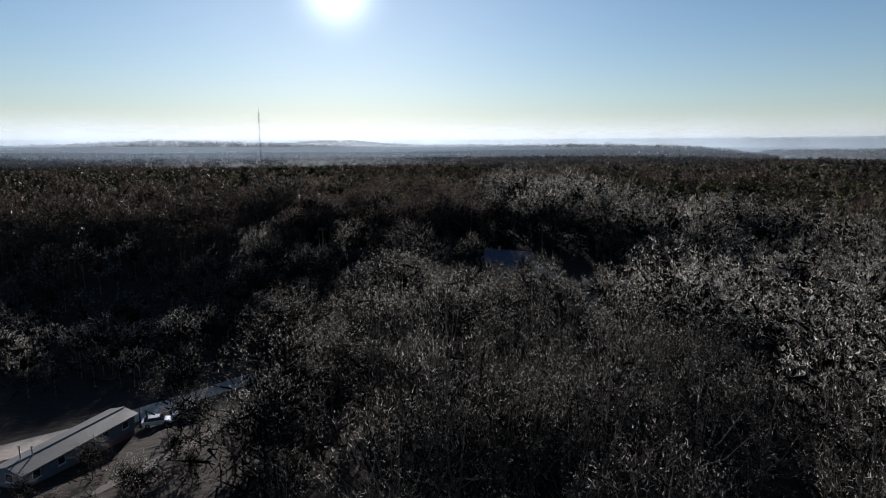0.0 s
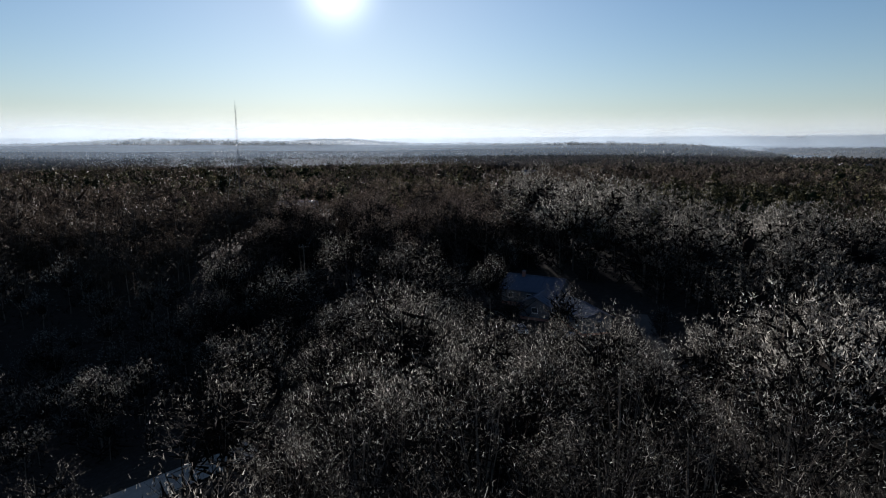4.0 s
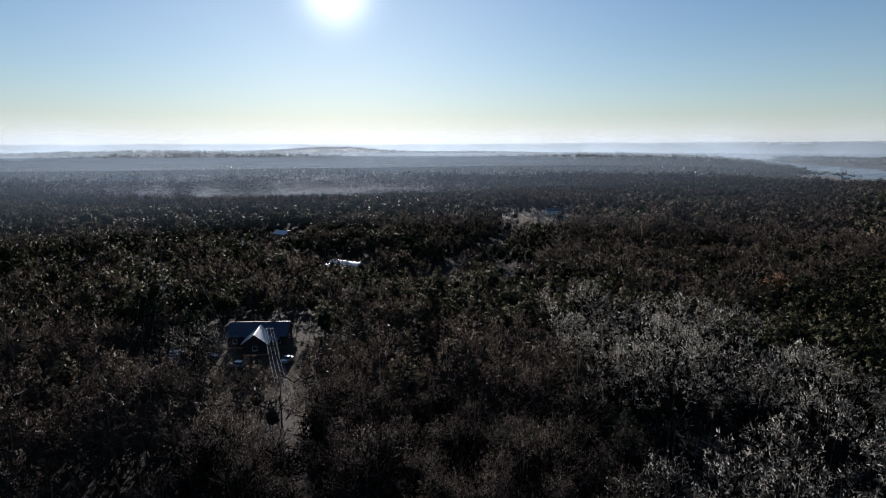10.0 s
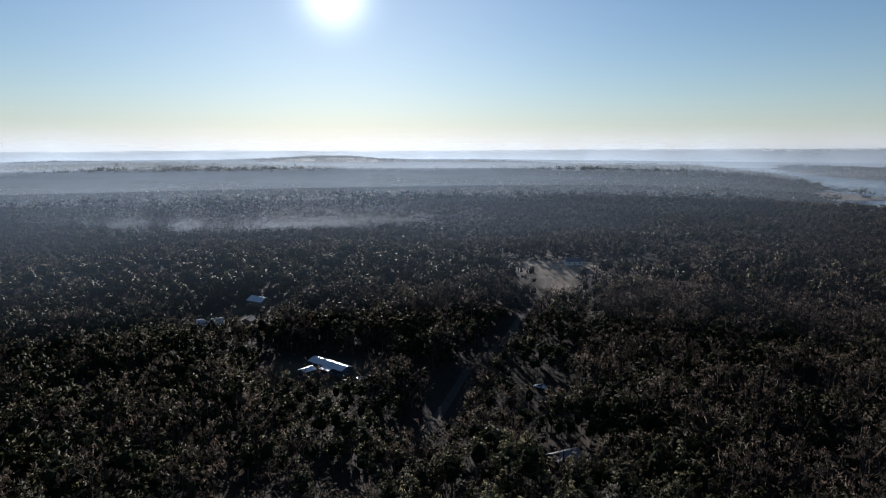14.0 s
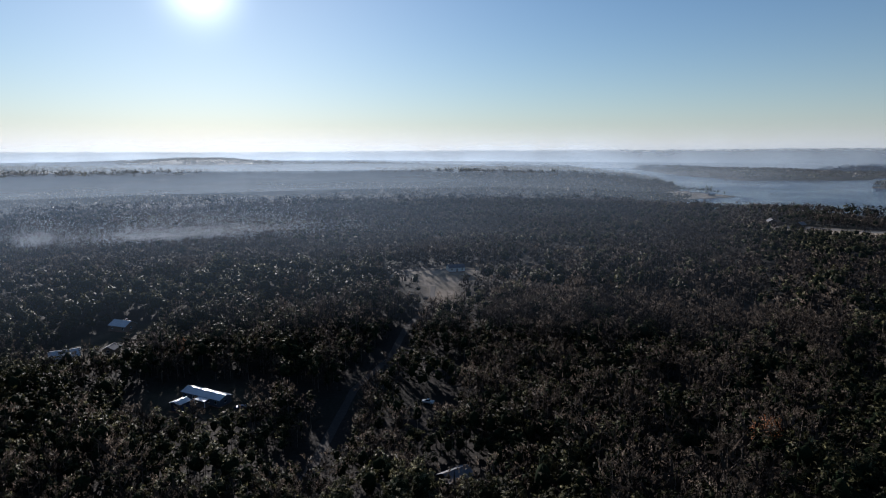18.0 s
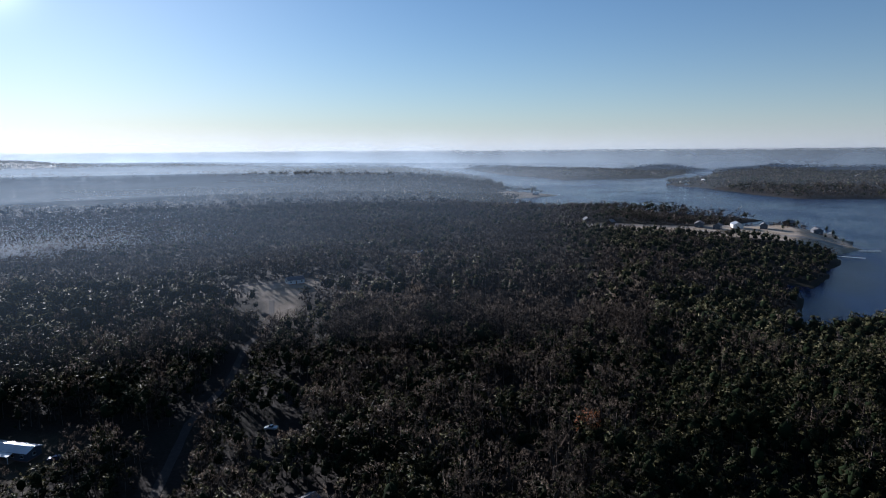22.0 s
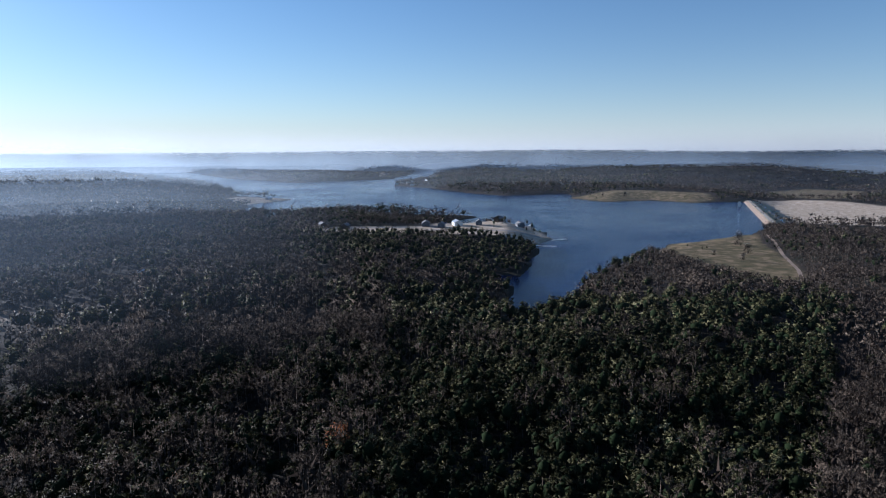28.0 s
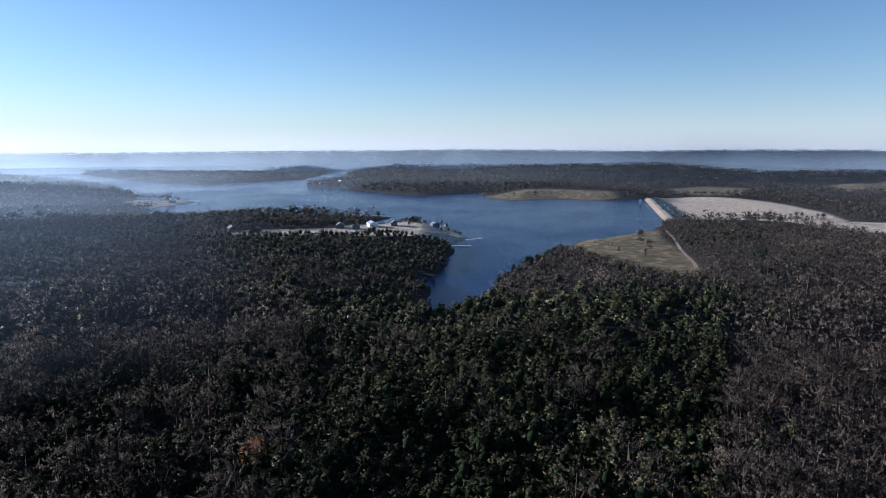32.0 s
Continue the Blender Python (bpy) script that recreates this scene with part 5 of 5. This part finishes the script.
strip("valley_road", [(1060, 345), (1150, 330), (1215, 270), (1222, 200), (1190, 140), (1150, 60), (1120, 0)], 5, M_ASPHALT, "grey road across the valley fields", "road", 0.2)

# lone trees in the open land
for tx, ty, s, k in ((743, 371, 1.1, 0), (689, 348, 1.05, 1), (655, 372, 0.7, 2), (640, 340, 0.6, 3), (560, 300, 0.5, 2), (1300, 800, 0.9, 1), (1330, 760, 0.8, 0), (-62, 238, 1.0, 4), (43, 169, 0.95, 4), (31, 172, 0.75, 2), (7, 147, 0.8, 0), (10, 137, 0.85, 1), (17, 129, 0.8, 3), (25, 124, 0.75, 2), (12, 170, 0.7, 3), (36, 138, 0.6, 2), (-52, 118, 0.8, 0), (-30, 122, 0.7, 2), (-75, 140, 0.75, 3), (-100, 150, 0.8, 1), (-34, 150, 0.8, 4), (-38, 84, 0.85, 3), (-32, 76, 0.8, 1), (-17, 57, 0.9, 0), (-21, 74, 0.95, 1), (-12, 46, 0.65, 2), (-29, 66, 0.5, 2), (-25, 93, 0.9, 4), (-35, 55, 0.35, 3), (-46, 62, 0.3, 0), (-41, 59, 0.35, 1), (-37, 66, 0.42, 2), (-43, 70, 0.3, 4), (-31, 58, 0.45, 0), (-27, 50, 0.5, 1), (-24, 66, 0.65, 3), (-34, 73, 0.5, 2), (-18, 67, 0.95, 4), (-50, 58, 0.3, 2), (-22, 44, 0.45, 3)):
    ob = copy_thing(bare_masters[k], pose(tx, ty, low_at(tx, ty), 0, 0, 77 * k + tx) @ Matrix.Scale(s, 4))
    ob["label"], ob["group"] = "lone bare tree standing in dry winter grass", "lone trees"
for i in range(15):
    tx, ty = 1200 + 12 * math.sin(i * 2.1) + i * 1.5, 296 - i * 8
    copy_thing(bare_masters[i % 5], pose(tx, ty, low_at(tx, ty), 0, 0, 50 * i) @ Matrix.Scale(0.75 + 0.03 * (i % 4), 4))["group"] = "row of trees below the dam"
for i, (tx, ty, s) in enumerate(((688, 410, 0.35), (685, 393, 0.3), (688, 389, 0.35), (735, 366, 0.3), (678, 660, 0.85), (684, 652, 0.8), (672, 648, 0.7), (640, 640, 0.6), (655, 600, 0.55), (720, 632, 0.7), (735, 640, 0.65), (745, 655, 0.6),
                                  (668, 588, 0.6), (660, 592, 0.7), (780, 1350, 0.9), (800, 1362, 0.8), (820, 1345, 0.7), (1290, 850, 0.4), (1310, 835, 0.4), (1268, 800, 0.4), (1370, 640, 0.6))):
    ob = copy_thing(pine_masters[i % 4], pose(tx, ty, low_at(tx, ty), 0, 0, 40 * i) @ Matrix.Scale(s, 4))
    ob["label"], ob["group"] = "small dark evergreen standing in pale grass", "lone evergreens"
M_RUST = foliage("rusty_leaves", ((0.0, (0.2, 0.07, 0.03)), (0.6, (0.34, 0.12, 0.04)), (1.0, (0.42, 0.17, 0.06))), 0.6, 0.3, 0.2, True)
for tx, ty, s in ((107, 328, 0.8), (62, 345, 0.6), (-72, 450, 0.6)):
    ob = empty("rust_leaved_tree", tx, ty, low_at(tx, ty))
    ob.scale = (s, s, s * 1.05)
    wood, crown = bare_tree(int(900 + tx), 17, 4.4, 8, 20, 500, 0.06, 900, 0.4, 0.5, core=20)
    link_part("trunk", soup("trunk", *wood[:2]), ob, mats=(M_BARK,))
    link_part("crown", soup("crown", *crown), ob, mats=(M_TWIG_NEAR, M_RUST, M_CROWN_SHADE))
    tagged(ob, "small tree still holding rust-red leaves among pines", "tree")

# ---------------------------------------------------------------- mist
# The mist of a frosty morning: tiny flecks that hang over the valley, and see-through sheets painted as thin distance
# haze over the woods, denser towards the sun.


def flecks(x, y, z, size, gen):
    to = np.stack([x - CX, y - CY, 0 * x], 1)
    to /= np.linalg.norm(to, axis=1, keepdims=True)
    to += gen.normal(size=to.shape) * 0.35
    to /= np.linalg.norm(to, axis=1, keepdims=True)
    a = np.cross(to, gen.normal(size=to.shape)); a /= np.linalg.norm(a, axis=1, keepdims=True)
    b = np.cross(to, a)
    c = np.stack([x, y, z], 1)
    w = size[:, None] * 0.62
    return np.stack([c + a * w, c - a * w * 0.5 + b * w * 0.87, c - a * w * 0.5 - b * w * 0.87], 1).reshape(-1, 3)


mgen = np.random.default_rng(31)
# the bank that steams out of the valley
n = 42000
bx, by = -215 + mgen.normal(size=n) * 95, 840 + mgen.normal(size=n) * 28
keep = wander(bx, by, 22) * 0.6 + wander(bx, by, 60) * 0.4 > 0.45
bx, by = bx[keep], by[keep]
bz = height(bx, by) + 6 + mgen.exponential(7.5, bx.size)
V = flecks(bx, by, bz, np.full(bx.size, 0.5), mgen)
mist = link_part("mist", soup("mist", V, np.arange(len(V)).reshape(-1, 3)), mats=(mist_material("valley_mist", (0.4, 0.43, 0.47)),))
tagged(mist, "thin pale morning mist steaming out of the wooded valley", "mist", kind="stuff")


def haze_sheet(name, x, y, z, mat, label):
    i = np.arange(x.size).reshape(x.shape)
    f = np.stack([i[:-1, :-1], i[:-1, 1:], i[1:, 1:], i[1:, :-1]], -1).reshape(-1, 4)
    me = soup(name, np.stack([x, y, z], -1).reshape(-1, 3), np.concatenate([f[:, [0, 2, 1]], f[:, [0, 3, 2]]]))
    me.polygons.foreach_set("use_smooth", np.ones(len(me.polygons), bool))
    return tagged(link_part(name, me, mats=(mat,)), label, "haze", kind="structure")


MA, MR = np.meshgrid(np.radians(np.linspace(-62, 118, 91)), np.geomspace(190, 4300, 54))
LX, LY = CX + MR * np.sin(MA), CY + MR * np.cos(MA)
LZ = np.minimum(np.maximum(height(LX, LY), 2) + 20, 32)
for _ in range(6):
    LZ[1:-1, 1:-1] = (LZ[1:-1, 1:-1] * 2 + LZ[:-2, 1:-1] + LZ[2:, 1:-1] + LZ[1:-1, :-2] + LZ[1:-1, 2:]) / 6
haze_sheet("backdrop_haze", LX, LY, LZ, haze_material("low_haze", (0.5, 0.63, 0.76), 230.0, 640.0, 0.5, 0.3, 0.04, 0.004), "see-through sheet painted as bluish distance haze over the far woods")
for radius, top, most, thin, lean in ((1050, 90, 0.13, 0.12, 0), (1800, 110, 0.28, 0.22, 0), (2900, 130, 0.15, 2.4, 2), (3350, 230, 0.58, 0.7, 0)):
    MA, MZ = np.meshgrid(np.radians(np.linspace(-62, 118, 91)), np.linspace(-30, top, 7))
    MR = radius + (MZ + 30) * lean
    haze_sheet("backdrop_haze", CX + MR * np.sin(MA), CY + MR * np.cos(MA), MZ, haze_material("standing_haze", (0.57, 0.68, 0.79), float(top), 0.0, most, 0.8 if lean == 0 else 0.3, thin, 0.003), "see-through sheet painted as pale distance haze before the far hills")
